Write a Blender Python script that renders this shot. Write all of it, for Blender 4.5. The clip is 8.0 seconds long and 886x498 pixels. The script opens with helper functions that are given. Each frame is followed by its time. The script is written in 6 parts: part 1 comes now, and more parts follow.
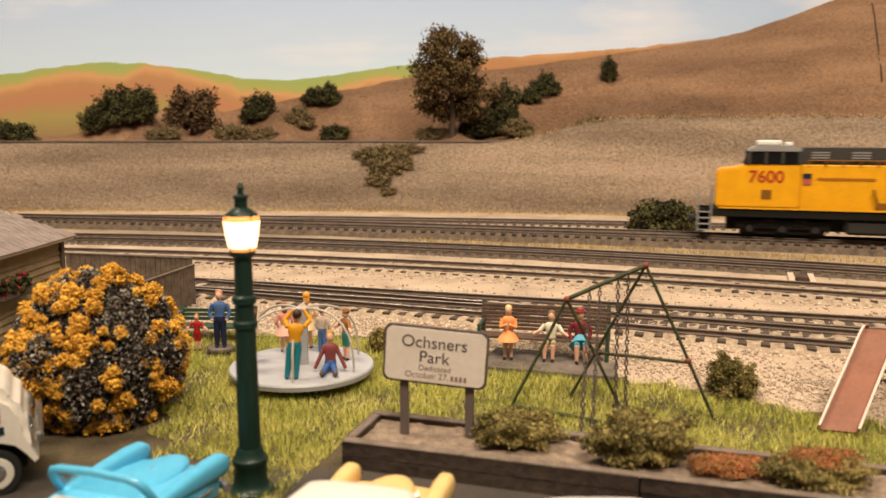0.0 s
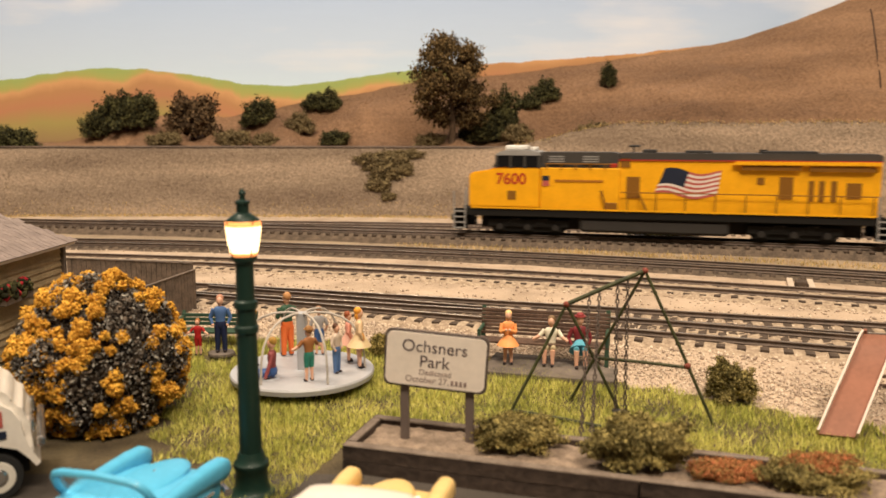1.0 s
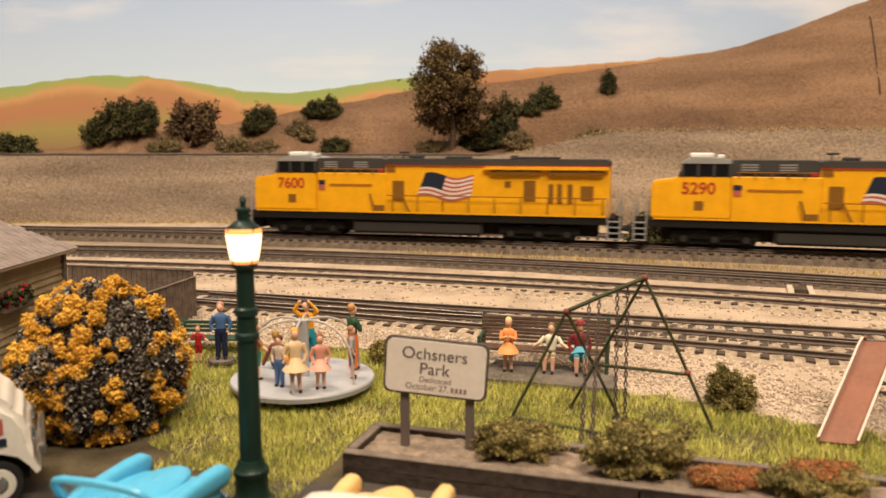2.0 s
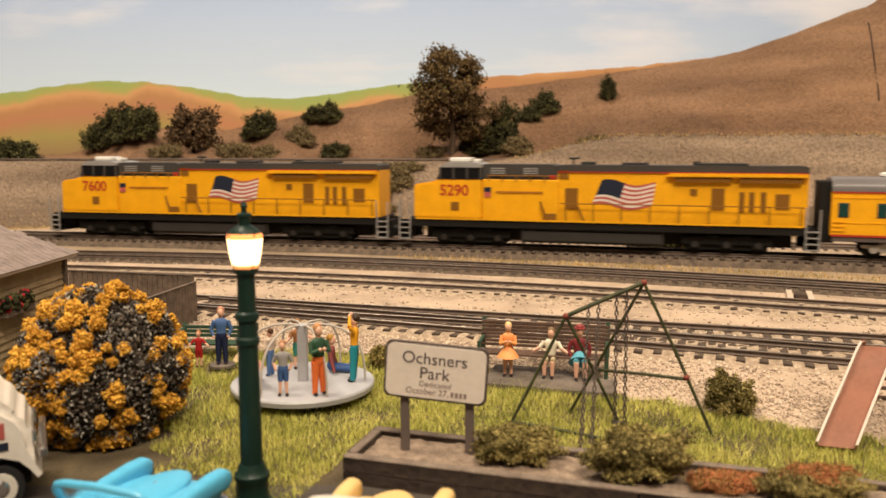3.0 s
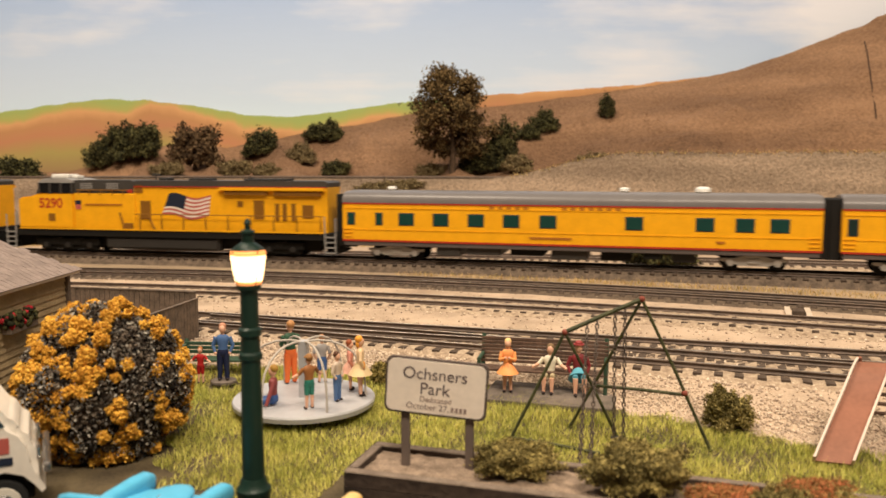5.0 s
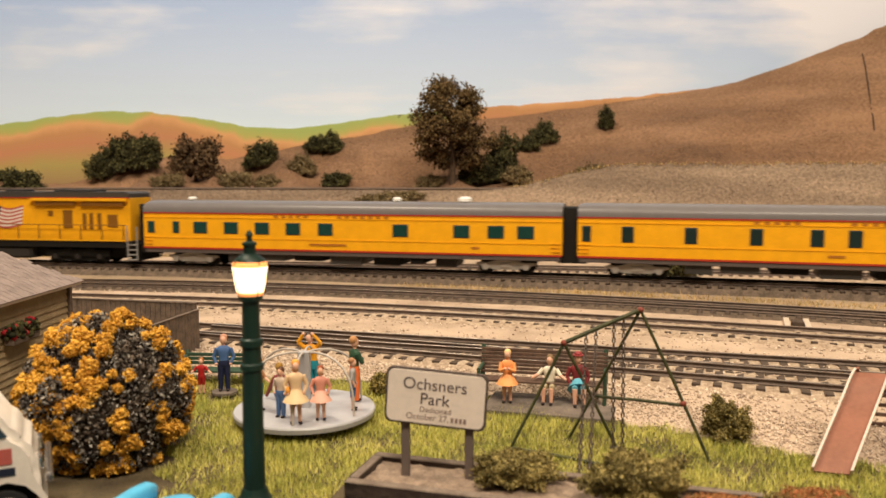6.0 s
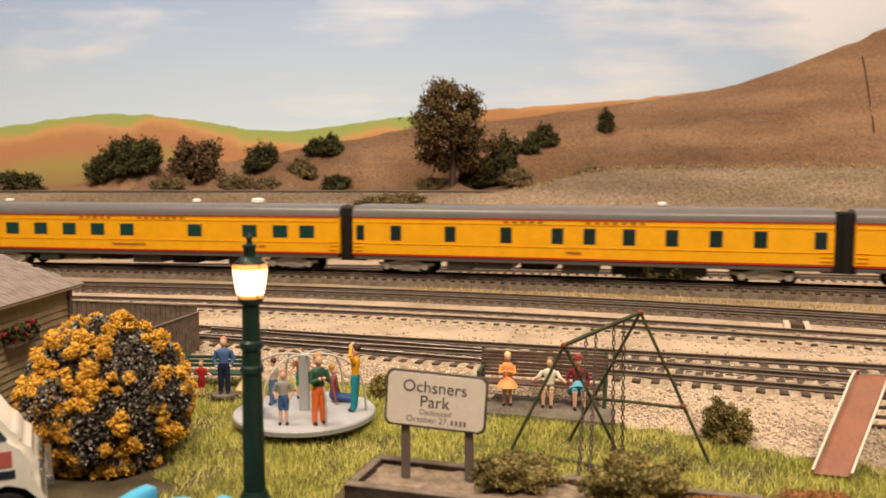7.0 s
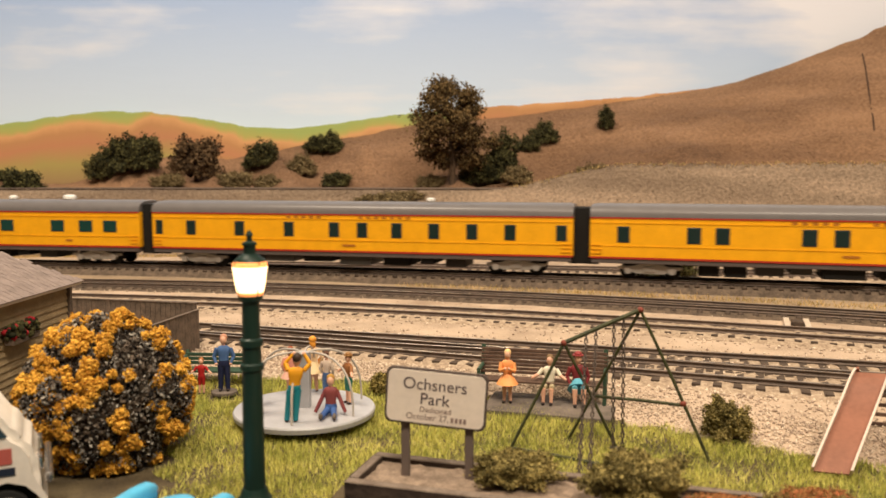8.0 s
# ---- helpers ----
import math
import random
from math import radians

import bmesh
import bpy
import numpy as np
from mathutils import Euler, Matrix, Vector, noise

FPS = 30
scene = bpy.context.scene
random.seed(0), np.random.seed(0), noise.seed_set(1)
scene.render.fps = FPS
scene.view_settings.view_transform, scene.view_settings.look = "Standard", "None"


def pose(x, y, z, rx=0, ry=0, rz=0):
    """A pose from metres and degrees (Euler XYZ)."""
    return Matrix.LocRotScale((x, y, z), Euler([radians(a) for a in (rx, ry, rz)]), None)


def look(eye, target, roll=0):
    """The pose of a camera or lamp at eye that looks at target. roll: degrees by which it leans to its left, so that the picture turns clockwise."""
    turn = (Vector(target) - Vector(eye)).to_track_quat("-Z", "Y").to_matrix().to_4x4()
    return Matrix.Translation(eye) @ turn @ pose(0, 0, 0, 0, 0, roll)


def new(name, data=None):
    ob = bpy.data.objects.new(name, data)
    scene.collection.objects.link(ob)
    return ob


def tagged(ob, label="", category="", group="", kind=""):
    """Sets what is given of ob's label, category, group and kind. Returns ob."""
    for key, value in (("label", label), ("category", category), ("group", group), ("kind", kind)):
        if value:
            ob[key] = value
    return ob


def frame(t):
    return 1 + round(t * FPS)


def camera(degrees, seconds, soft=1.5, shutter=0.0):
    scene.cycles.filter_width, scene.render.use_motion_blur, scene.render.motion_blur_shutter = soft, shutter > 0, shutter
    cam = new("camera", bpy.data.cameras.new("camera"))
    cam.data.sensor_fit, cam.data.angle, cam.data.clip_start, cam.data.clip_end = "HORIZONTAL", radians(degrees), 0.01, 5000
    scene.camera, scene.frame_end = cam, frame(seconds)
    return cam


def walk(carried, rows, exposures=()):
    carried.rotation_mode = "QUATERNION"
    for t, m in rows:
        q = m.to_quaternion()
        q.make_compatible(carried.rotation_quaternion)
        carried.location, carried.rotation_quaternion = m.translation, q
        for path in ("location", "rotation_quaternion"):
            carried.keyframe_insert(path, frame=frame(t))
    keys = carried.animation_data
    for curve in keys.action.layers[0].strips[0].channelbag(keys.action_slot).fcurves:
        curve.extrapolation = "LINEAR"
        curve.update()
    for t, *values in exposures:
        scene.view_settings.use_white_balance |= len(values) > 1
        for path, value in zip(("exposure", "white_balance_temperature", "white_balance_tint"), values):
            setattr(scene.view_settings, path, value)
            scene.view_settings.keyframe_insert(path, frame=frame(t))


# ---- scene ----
# A model railway layout in 1:87. Plan lengths below are in millimetres, turned into metres by MM.
MM = 0.001

# ---------- camera ----------
cam = camera(58, 8.0, soft=1.5, shutter=0.4)
cam.data.dof.use_dof = True
cam.data.dof.focus_distance = 0.31
cam.data.dof.aperture_fstop = 30


def view(x, y, z, down, left, roll):
    return pose(x * MM, y * MM, z * MM, 90 - down, 0, left) @ pose(0, 0, 0, 0, 0, roll)


walk(cam, [
    (0.0, view(0.0, 0.0, 72.0, 8.400, 0, 0)),
    (0.5, view(-0.10, -0.40, 72.0, 8.321, -0.010, 0.02)),
    (1.0, view(-0.10, -0.98, 72.09, 8.011, -0.010, 0.03)),
    (1.5, view(-0.05, -1.10, 72.2, 7.738, 0.010, 0.02)),
    (3.0, view(-0.05, -2.20, 72.3, 7.154, 0.006, 0.02)),
    (3.5, view(-0.02, -2.55, 72.3, 6.909, 0.010, 0.02)),
    (4.0, view(-0.10, -3.30, 72.35, 6.597, 0.0, 0.03)),
    (4.5, view(-0.10, -3.90, 72.4, 6.283, 0.003, 0.03)),
    (6.0, view(-0.04, -6.29, 72.65, 5.109, 0.010, 0)),
    (6.5, view(0.0, -6.60, 72.75, 4.876, 0.014, 0)),
    (7.0, view(-0.02, -6.40, 72.68, 4.931, 0.013, 0)),
    (7.5, view(-0.03, -6.33, 72.65, 5.049, 0.011, 0)),
    (8.0, view(-0.04, -6.29, 72.65, 5.109, 0.010, 0)),
])

# ---------- light ----------
world = bpy.data.worlds.new("room_air")
scene.world = world
world.use_nodes = True
world.node_tree.nodes["Background"].inputs[0].default_value = (1.0, 0.87, 0.72, 1)
world.node_tree.nodes["Background"].inputs[1].default_value = 0.25


def ceiling_lamp(x, y, z, tx, ty, watts, sx, sy):
    d = bpy.data.lights.new("ceiling_lamp", "AREA")
    d.shape, d.size, d.size_y = "RECTANGLE", sx, sy
    d.energy, d.color = watts, (1.0, 0.83, 0.635)
    ob = new("ceiling_lamp", d)
    ob.matrix_world = look((x, y, z), (tx, ty, 0))
    return ob


ceiling_lamp(-0.45, 0.25, 1.25, -0.1, 0.45, 16.5, 0.5, 0.25)
ceiling_lamp(0.75, 0.15, 1.25, 0.3, 0.5, 4.0, 0.5, 0.25)
ceiling_lamp(0.22, -0.5, 1.25, 0.08, 0.35, 25, 0.9, 0.25)


# ---------- materials ----------
def surface(name, c1, c2=None, scale=300.0, rough=0.8, bump=0.3, metal=0.0, c3=None, fine=None, island=0.0, coat=0.0, depth=0.0004, stretch=None):
    m = bpy.data.materials.new(name)
    m.use_nodes = True
    nt = m.node_tree
    b = nt.nodes["Principled BSDF"]
    b.inputs["Roughness"].default_value = rough
    b.inputs["Metallic"].default_value = metal
    if rough > 0.3 and not metal:
        b.inputs["Specular IOR Level"].default_value = 0.25
    if coat:
        b.inputs["Coat Weight"].default_value = coat
    c2 = c2 or tuple(v * 0.72 for v in c1)
    tc = nt.nodes.new("ShaderNodeTexCoord")
    n1 = nt.nodes.new("ShaderNodeTexNoise")
    n1.inputs["Scale"].default_value = scale
    n1.inputs["Detail"].default_value = 5
    n2 = nt.nodes.new("ShaderNodeTexNoise")
    n2.inputs["Scale"].default_value = fine or scale * 6
    n2.inputs["Detail"].default_value = 3
    if stretch:
        mp = nt.nodes.new("ShaderNodeMapping")
        mp.inputs["Scale"].default_value = stretch
        nt.links.new(tc.outputs["Object"], mp.inputs["Vector"])
        nt.links.new(mp.outputs["Vector"], n1.inputs["Vector"])
    else:
        nt.links.new(tc.outputs["Object"], n1.inputs["Vector"])
    nt.links.new(tc.outputs["Object"], n2.inputs["Vector"])
    ramp = nt.nodes.new("ShaderNodeValToRGB")
    e = ramp.color_ramp.elements
    e[0].position, e[1].position = 0.32, 0.68
    e[0].color, e[1].color = (*c2, 1), (*c1, 1)
    if c3:
        k = e.new(0.5)
        k.color = (*c3, 1)
    add = nt.nodes.new("ShaderNodeMath")
    add.operation = "MULTIPLY_ADD"
    add.inputs[1].default_value = 0.45
    sub = nt.nodes.new("ShaderNodeMath")
    sub.operation = "MULTIPLY_ADD"
    sub.inputs[1].default_value = 0.75
    nt.links.new(n2.outputs["Fac"], add.inputs[0])
    nt.links.new(n1.outputs["Fac"], sub.inputs[0])
    sub.inputs[2].default_value = -0.1
    nt.links.new(sub.outputs[0], add.inputs[2])
    last = add
    if island:
        geo = nt.nodes.new("ShaderNodeNewGeometry")
        isl = nt.nodes.new("ShaderNodeMath")
        isl.operation = "MULTIPLY_ADD"
        isl.inputs[1].default_value = island
        nt.links.new(geo.outputs["Random Per Island"], isl.inputs[0])
        nt.links.new(add.outputs[0], isl.inputs[2])
        off = nt.nodes.new("ShaderNodeMath")
        off.operation = "SUBTRACT"
        off.inputs[1].default_value = island / 2
        nt.links.new(isl.outputs[0], off.inputs[0])
        last = off
    nt.links.new(last.outputs[0], ramp.inputs[0])
    nt.links.new(ramp.outputs[0], b.inputs["Base Color"])
    if bump:
        bp = nt.nodes.new("ShaderNodeBump")
        bp.inputs["Strength"].default_value = bump
        bp.inputs["Distance"].default_value = depth
        nt.links.new(n2.outputs["Fac"], bp.inputs["Height"])
        nt.links.new(bp.outputs[0], b.inputs["Normal"])
    return m


def plain(name, c, rough=0.5, metal=0.0, coat=0.0):
    return surface(name, c, tuple(v * 0.86 for v in c), 120, rough, 0.06, metal, coat=coat)


def glowing(name, c, strength):
    m = bpy.data.materials.new(name)
    m.use_nodes = True
    b = m.node_tree.nodes["Principled BSDF"]
    b.inputs["Base Color"].default_value = (*c, 1)
    b.inputs["Emission Color"].default_value = (*c, 1)
    b.inputs["Emission Strength"].default_value = strength
    return m


M_DIRT = surface("yard_sand", (0.55, 0.42, 0.31), (0.31, 0.23, 0.165), 45, 0.95, 0.6, c3=(0.46, 0.35, 0.255), fine=1500)
M_DUST = surface("oily_dust", (0.40, 0.305, 0.20), (0.20, 0.15, 0.10), 30, 0.95, 0.6, c3=(0.30, 0.225, 0.15), fine=1500)
M_SOIL = surface("lawn_soil", (0.115, 0.088, 0.048), (0.055, 0.042, 0.026), 120, 0.95, 0.5, fine=1200)
M_STREET = surface("street_grey", (0.075, 0.062, 0.052), (0.045, 0.038, 0.032), 60, 0.9, 0.5, fine=1500)
M_GRASS = surface("static_grass", (0.76, 0.69, 0.20), (0.29, 0.31, 0.06), 60, 0.75, 0, c3=(0.53, 0.52, 0.11), island=0.4)
M_BALLAST = surface("ballast_stone", (0.66, 0.54, 0.42), (0.33, 0.25, 0.19), 500, 0.9, 0.3, c3=(0.52, 0.41, 0.31), island=0.6)
M_TIE = surface("tie_brown", (0.105, 0.075, 0.055), (0.05, 0.036, 0.028), 300, 0.85, 0.3)
M_RAIL = surface("rail_rust", (0.14, 0.095, 0.07), (0.07, 0.05, 0.038), 200, 0.6, 0.2, 0.3)
M_RAILTOP = surface("rail_head", (0.55, 0.50, 0.44), (0.30, 0.26, 0.22), 90, 0.35, 0.05, 0.9)
M_HILL = surface("hill_dirt", (0.30, 0.175, 0.100), (0.105, 0.058, 0.033), 9, 0.97, 0.9, c3=(0.19, 0.108, 0.061), fine=330, depth=0.002, stretch=(0.4, 1.0, 2.6))
M_BANK = surface("bank_grass", (0.37, 0.27, 0.19), (0.125, 0.086, 0.06), 13, 0.97, 0.9, c3=(0.225, 0.165, 0.115), fine=420, depth=0.002, stretch=(0.3, 1.0, 3.0))
M_FOL_D = surface("foliage_dark", (0.125, 0.115, 0.042), (0.018, 0.019, 0.008), 70, 0.9, 0.3, c3=(0.055, 0.052, 0.02), island=0.5)
M_FOL_B = surface("foliage_brown", (0.16, 0.10, 0.05), (0.05, 0.03, 0.015), 150, 0.9, 0.3, island=0.7)
M_FOL_O = surface("foliage_olive", (0.40, 0.31, 0.095), (0.11, 0.09, 0.025), 200, 0.9, 0.3, island=0.6)
M_FOL_R = surface("foliage_red", (0.50, 0.17, 0.07), (0.24, 0.15, 0.05), 200, 0.9, 0.3, island=0.7)
M_FOL_M = surface("foliage_moss", (0.46, 0.37, 0.13), (0.085, 0.07, 0.024), 110, 0.95, 0.3, c3=(0.25, 0.2, 0.07), island=0.35)
M_FOL_S = surface("foliage_scrub", (0.27, 0.205, 0.10), (0.11, 0.08, 0.04), 60, 0.95, 0.3, island=0.5)
M_LICHEN = surface("lichen_grey", (0.13, 0.10, 0.075), (0.012, 0.010, 0.009), 250, 0.95, 0.4, island=0.7)
M_BLOOM = surface("bloom_yellow", (0.80, 0.46, 0.075), (0.40, 0.18, 0.02), 110, 0.95, 0.4, c3=(0.62, 0.32, 0.04), island=0.4)
M_TWIG = surface("twig_pale", (0.36, 0.33, 0.28), (0.12, 0.11, 0.10), 250, 0.9, 0.2, island=0.6)
M_BARK = surface("bark", (0.13, 0.085, 0.055), (0.06, 0.04, 0.025), 300, 0.9, 0.5)


# ---------- building helpers ----------
def finish(bm, mats, name):
    me = bpy.data.meshes.new(name)
    bmesh.ops.scale(bm, vec=(MM, MM, MM), verts=bm.verts)
    bm.normal_update()
    bm.to_mesh(me)
    bm.free()
    for m in (mats if isinstance(mats, (list, tuple)) else [mats]):
        me.materials.append(m)
    return me


def part(name, bm, mats, parent, label="", smooth=False):
    me = finish(bm, mats, name)
    if smooth:
        me.polygons.foreach_set("use_smooth", [True] * len(me.polygons))
        me.set_sharp_from_angle(angle=0.7)
    ob = new(name, me)
    ob.parent = parent
    if label:
        ob["label"] = label
    return ob


def thing(name, x, y, z, rz, label, category, group="", kind=""):
    ob = new(name)
    ob.empty_display_size = 0.005
    ob.matrix_basis = pose(x * MM, y * MM, z * MM, 0, 0, rz)
    return tagged(ob, label, category, group, kind)


def mesh_from(name, verts, faces, mats, smooth=False, index=None):
    me = bpy.data.meshes.new(name)
    v = np.asarray(verts, dtype=float) * MM
    f = np.asarray(faces, dtype=np.int32)
    k = f.shape[1]
    me.vertices.add(len(v))
    me.vertices.foreach_set("co", v.astype(np.float32).ravel())
    me.loops.add(f.size)
    me.loops.foreach_set("vertex_index", f.ravel())
    me.polygons.add(len(f))
    me.polygons.foreach_set("loop_start", np.arange(0, f.size, k, dtype=np.int32))
    if smooth:
        me.polygons.foreach_set("use_smooth", np.ones(len(f), dtype=bool))
    for m in (mats if isinstance(mats, (list, tuple)) else [mats]):
        me.materials.append(m)
    if index is not None:
        me.polygons.foreach_set("material_index", np.asarray(index, dtype=np.int32))
    me.update()
    me.validate()
    return me


def mark(faces, i):
    for f in faces:
        f.material_index = i


def box(bm, cx, cy, cz, sx, sy, sz, bevel=0.0, i=0, m=None):
    r = bmesh.ops.create_cube(bm, size=1)
    vs = r["verts"]
    bmesh.ops.scale(bm, vec=(sx, sy, sz), verts=vs)
    fs = list({f for v in vs for f in v.link_faces})
    mark(fs, i)
    if bevel:
        es = list({e for v in vs for e in v.link_edges})
        r = bmesh.ops.bevel(bm, geom=es, offset=bevel, segments=2, affect="EDGES", profile=0.5)
        vs = list({v for f in r["faces"] for v in f.verts})
        seen, todo = set(vs), list(vs)
        while todo:
            v = todo.pop()
            for e in v.link_edges:
                o = e.other_vert(v)
                if o not in seen:
                    seen.add(o)
                    todo.append(o)
        vs = list(seen)
        mark({f for v in vs for f in v.link_faces}, i)
    bmesh.ops.transform(bm, matrix=Matrix.Translation((cx, cy, cz)) @ (m or Matrix()), verts=vs)
    return vs


def rod(bm, p, q, r0, r1=None, seg=8, i=0):
    p, q = Vector(p), Vector(q)
    r1 = r0 if r1 is None else r1
    d = q - p
    r = bmesh.ops.create_cone(bm, cap_ends=True, segments=seg, radius1=r0, radius2=r1, depth=d.length)
    vs = r["verts"]
    mark({f for v in vs for f in v.link_faces}, i)
    turn = d.to_track_quat("Z", "Y").to_matrix().to_4x4()
    bmesh.ops.transform(bm, matrix=Matrix.Translation((p + q) / 2) @ turn, verts=vs)
    return vs


def sweep(bm, pts, r, seg=8, i=0):
    """One closed tube of even thickness along a bent line of points."""
    pts = [Vector(p) for p in pts]
    rings = []
    side = None
    for k, p in enumerate(pts):
        d = (pts[min(k + 1, len(pts) - 1)] - pts[max(k - 1, 0)]).normalized()
        if side is None:
            side = d.cross(Vector((0.31, 0.17, 0.93))).normalized()
        side = (side - d * side.dot(d)).normalized()
        up = d.cross(side)
        rings.append([bm.verts.new(p + (side * math.cos(2 * math.pi * q / seg) + up * math.sin(2 * math.pi * q / seg)) * r) for q in range(seg)])
    fs = []
    for a, b in zip(rings, rings[1:]):
        for q in range(seg):
            fs.append(bm.faces.new((a[q], a[(q + 1) % seg], b[(q + 1) % seg], b[q])))
    fs.append(bm.faces.new(rings[0][::-1]))
    fs.append(bm.faces.new(rings[-1]))
    mark(fs, i)
    bmesh.ops.recalc_face_normals(bm, faces=fs)


def hull(bm, sections, n=20, i=0):
    """A smooth body through cross sections (x, half width, low z, high z, squareness)."""
    rings, fs = [], []
    for x, w, z0, z1, q in sections:
        ring = []
        for k in range(n):
            a = 2 * math.pi * (k + 0.5) / n
            c, e = math.cos(a), math.sin(a)
            ring.append(bm.verts.new((x, w * math.copysign(abs(c) ** q, c), (z0 + z1) / 2 + (z1 - z0) / 2 * math.copysign(abs(e) ** q, e))))
        rings.append(ring)
    for a, b in zip(rings, rings[1:]):
        for k in range(n):
            fs.append(bm.faces.new((a[k], a[(k + 1) % n], b[(k + 1) % n], b[k])))
    fs.append(bm.faces.new(rings[0][::-1]))
    fs.append(bm.faces.new(rings[-1]))
    mark(fs, i)
    bmesh.ops.recalc_face_normals(bm, faces=fs)
    return [v for ring in rings for v in ring]


def ball(bm, c, r, sub=2, i=0):
    s = r if isinstance(r, (tuple, list)) else (r, r, r)
    vs = bmesh.ops.create_icosphere(bm, subdivisions=sub, radius=1)["verts"]
    bmesh.ops.scale(bm, vec=s, verts=vs)
    bmesh.ops.translate(bm, vec=c, verts=vs)
    mark({f for v in vs for f in v.link_faces}, i)
    return vs


def lathe(bm, profile, seg=20, i=0, cx=0.0, cy=0.0):
    rings = []
    for r, z in profile:
        rings.append([bm.verts.new((cx + r * math.cos(2 * math.pi * k / seg), cy + r * math.sin(2 * math.pi * k / seg), z)) for k in range(seg)])
    for a, b in zip(rings, rings[1:]):
        for k in range(seg):
            f = bm.faces.new((a[k], a[(k + 1) % seg], b[(k + 1) % seg], b[k]))
            f.material_index = i
    bm.faces.new(list(reversed(rings[0]))).material_index = i
    bm.faces.new(rings[-1]).material_index = i


def extrude_outline(bm, pts, y0, y1, i=0):
    """A side outline of (x, z) points, drawn out from y0 to y1."""
    a = [bm.verts.new((x, y0, z)) for x, z in pts]
    b = [bm.verts.new((x, y1, z)) for x, z in pts]
    fs = [bm.faces.new(a), bm.faces.new(list(reversed(b)))]
    n = len(pts)
    for k in range(n):
        fs.append(bm.faces.new((a[k], b[k], b[(k + 1) % n], a[(k + 1) % n])))
    bmesh.ops.recalc_face_normals(bm, faces=fs)
    mark(fs, i)
    return fs


T_ICO = (1 + 5 ** 0.5) / 2
ICO_V = np.array([(-1, T_ICO, 0), (1, T_ICO, 0), (-1, -T_ICO, 0), (1, -T_ICO, 0), (0, -1, T_ICO), (0, 1, T_ICO),
                  (0, -1, -T_ICO), (0, 1, -T_ICO), (T_ICO, 0, -1), (T_ICO, 0, 1), (-T_ICO, 0, -1), (-T_ICO, 0, 1)]) / 1.9
ICO_F = np.array([(0, 11, 5), (0, 5, 1), (0, 1, 7), (0, 7, 10), (0, 10, 11), (1, 5, 9), (5, 11, 4), (11, 10, 2), (10, 7, 6), (7, 1, 8),
                  (3, 9, 4), (3, 4, 2), (3, 2, 6), (3, 6, 8), (3, 8, 9), (4, 9, 5), (2, 4, 11), (6, 2, 10), (8, 6, 7), (9, 8, 1)])
OCT_V = np.array([(1, 0, 0), (-1, 0, 0), (0, 1, 0), (0, -1, 0), (0, 0, 1), (0, 0, -1)], dtype=float)
OCT_F = np.array([(0, 2, 4), (2, 1, 4), (1, 3, 4), (3, 0, 4), (2, 0, 5), (1, 2, 5), (3, 1, 5), (0, 3, 5)])


def lumps(centres, radii, rng, jitter=0.45, coarse=False):
    """Many small uneven clumps: arrays of vertices and triangles."""
    bv, bf = (OCT_V, OCT_F) if coarse else (ICO_V, ICO_F)
    n, k = len(centres), len(bv)
    v = bv[None] * (1 + rng.uniform(-jitter, jitter, (n, k, 1))) * rng.uniform(0.7, 1.3, (n, 1, 3))
    a = rng.uniform(0, 6.283, n)
    c, s = np.cos(a), np.sin(a)
    x, y = v[..., 0] * c[:, None] - v[..., 1] * s[:, None], v[..., 0] * s[:, None] + v[..., 1] * c[:, None]
    v = np.stack([x, y, v[..., 2]], -1) * np.asarray(radii).reshape(-1, 1, 1) + np.asarray(centres)[:, None, :]
    f = bf[None] + (np.arange(n) * k)[:, None, None]
    return v.reshape(-1, 3), f.reshape(-1, 3)


def flakes(centres, size, rng):
    """Small bent leaves, two triangles each, turned every way."""
    c = np.asarray(centres)
    n = len(c)
    a = rng.normal(size=(n, 3))
    a /= np.linalg.norm(a, axis=1, keepdims=True)
    b = np.cross(a, rng.normal(size=(n, 3)))
    b /= np.linalg.norm(b, axis=1, keepdims=True)
    s = rng.uniform(0.5, 1.3, (n, 1)) * size
    up = np.cross(a, b) * s * 0.35
    v = np.stack([c - a * s, c + b * s * 0.55 + up, c + a * s, c - b * s * 0.55 + up], 1).reshape(-1, 3)
    k = (np.arange(n) * 4)[:, None]
    f = np.concatenate([k + np.array([[0, 1, 2]]), k + np.array([[0, 2, 3]])])
    return v, f


def joined(*pieces):
    v, f, n = [], [], 0
    for pv, pf in pieces:
        v.append(pv)
        f.append(pf + n)
        n += len(pv)
    return np.concatenate(v), np.concatenate(f)


def shell_points(rng, n, rx, ry, rz, inner=0.55, low=-1.0, rough=0.14):
    p = rng.normal(size=(n * 3, 3))
    p /= np.linalg.norm(p, axis=1, keepdims=True)
    p = p[p[:, 2] > low][:n]
    wob = np.array([noise.noise(Vector(q) * 2.2 + Vector((rx, ry, 0.3))) for q in p])
    r = (inner + (1 - inner) * rng.uniform(0, 1, len(p)) ** 0.5) * (1 + rough * 2 * wob)
    return p * r[:, None] * np.array([rx, ry, rz])


# ---------- plan ----------
def line_near_a(x):
    return 311.5 - 0.29 * x


def line_near_b(x):
    return 299.4 - 0.372 * x if x > -108 else line_near_a(x) - 1.2


def bent(a, b, c, lim=320.0):
    """A track's line, curved within lim of the middle and straight beyond."""
    def f(x):
        if abs(x) <= lim:
            return a + b * x + c * x * x
        e = math.copysign(lim, x)
        return a + b * e + c * e * e + (b + 2 * c * e) * (x - e)
    return f


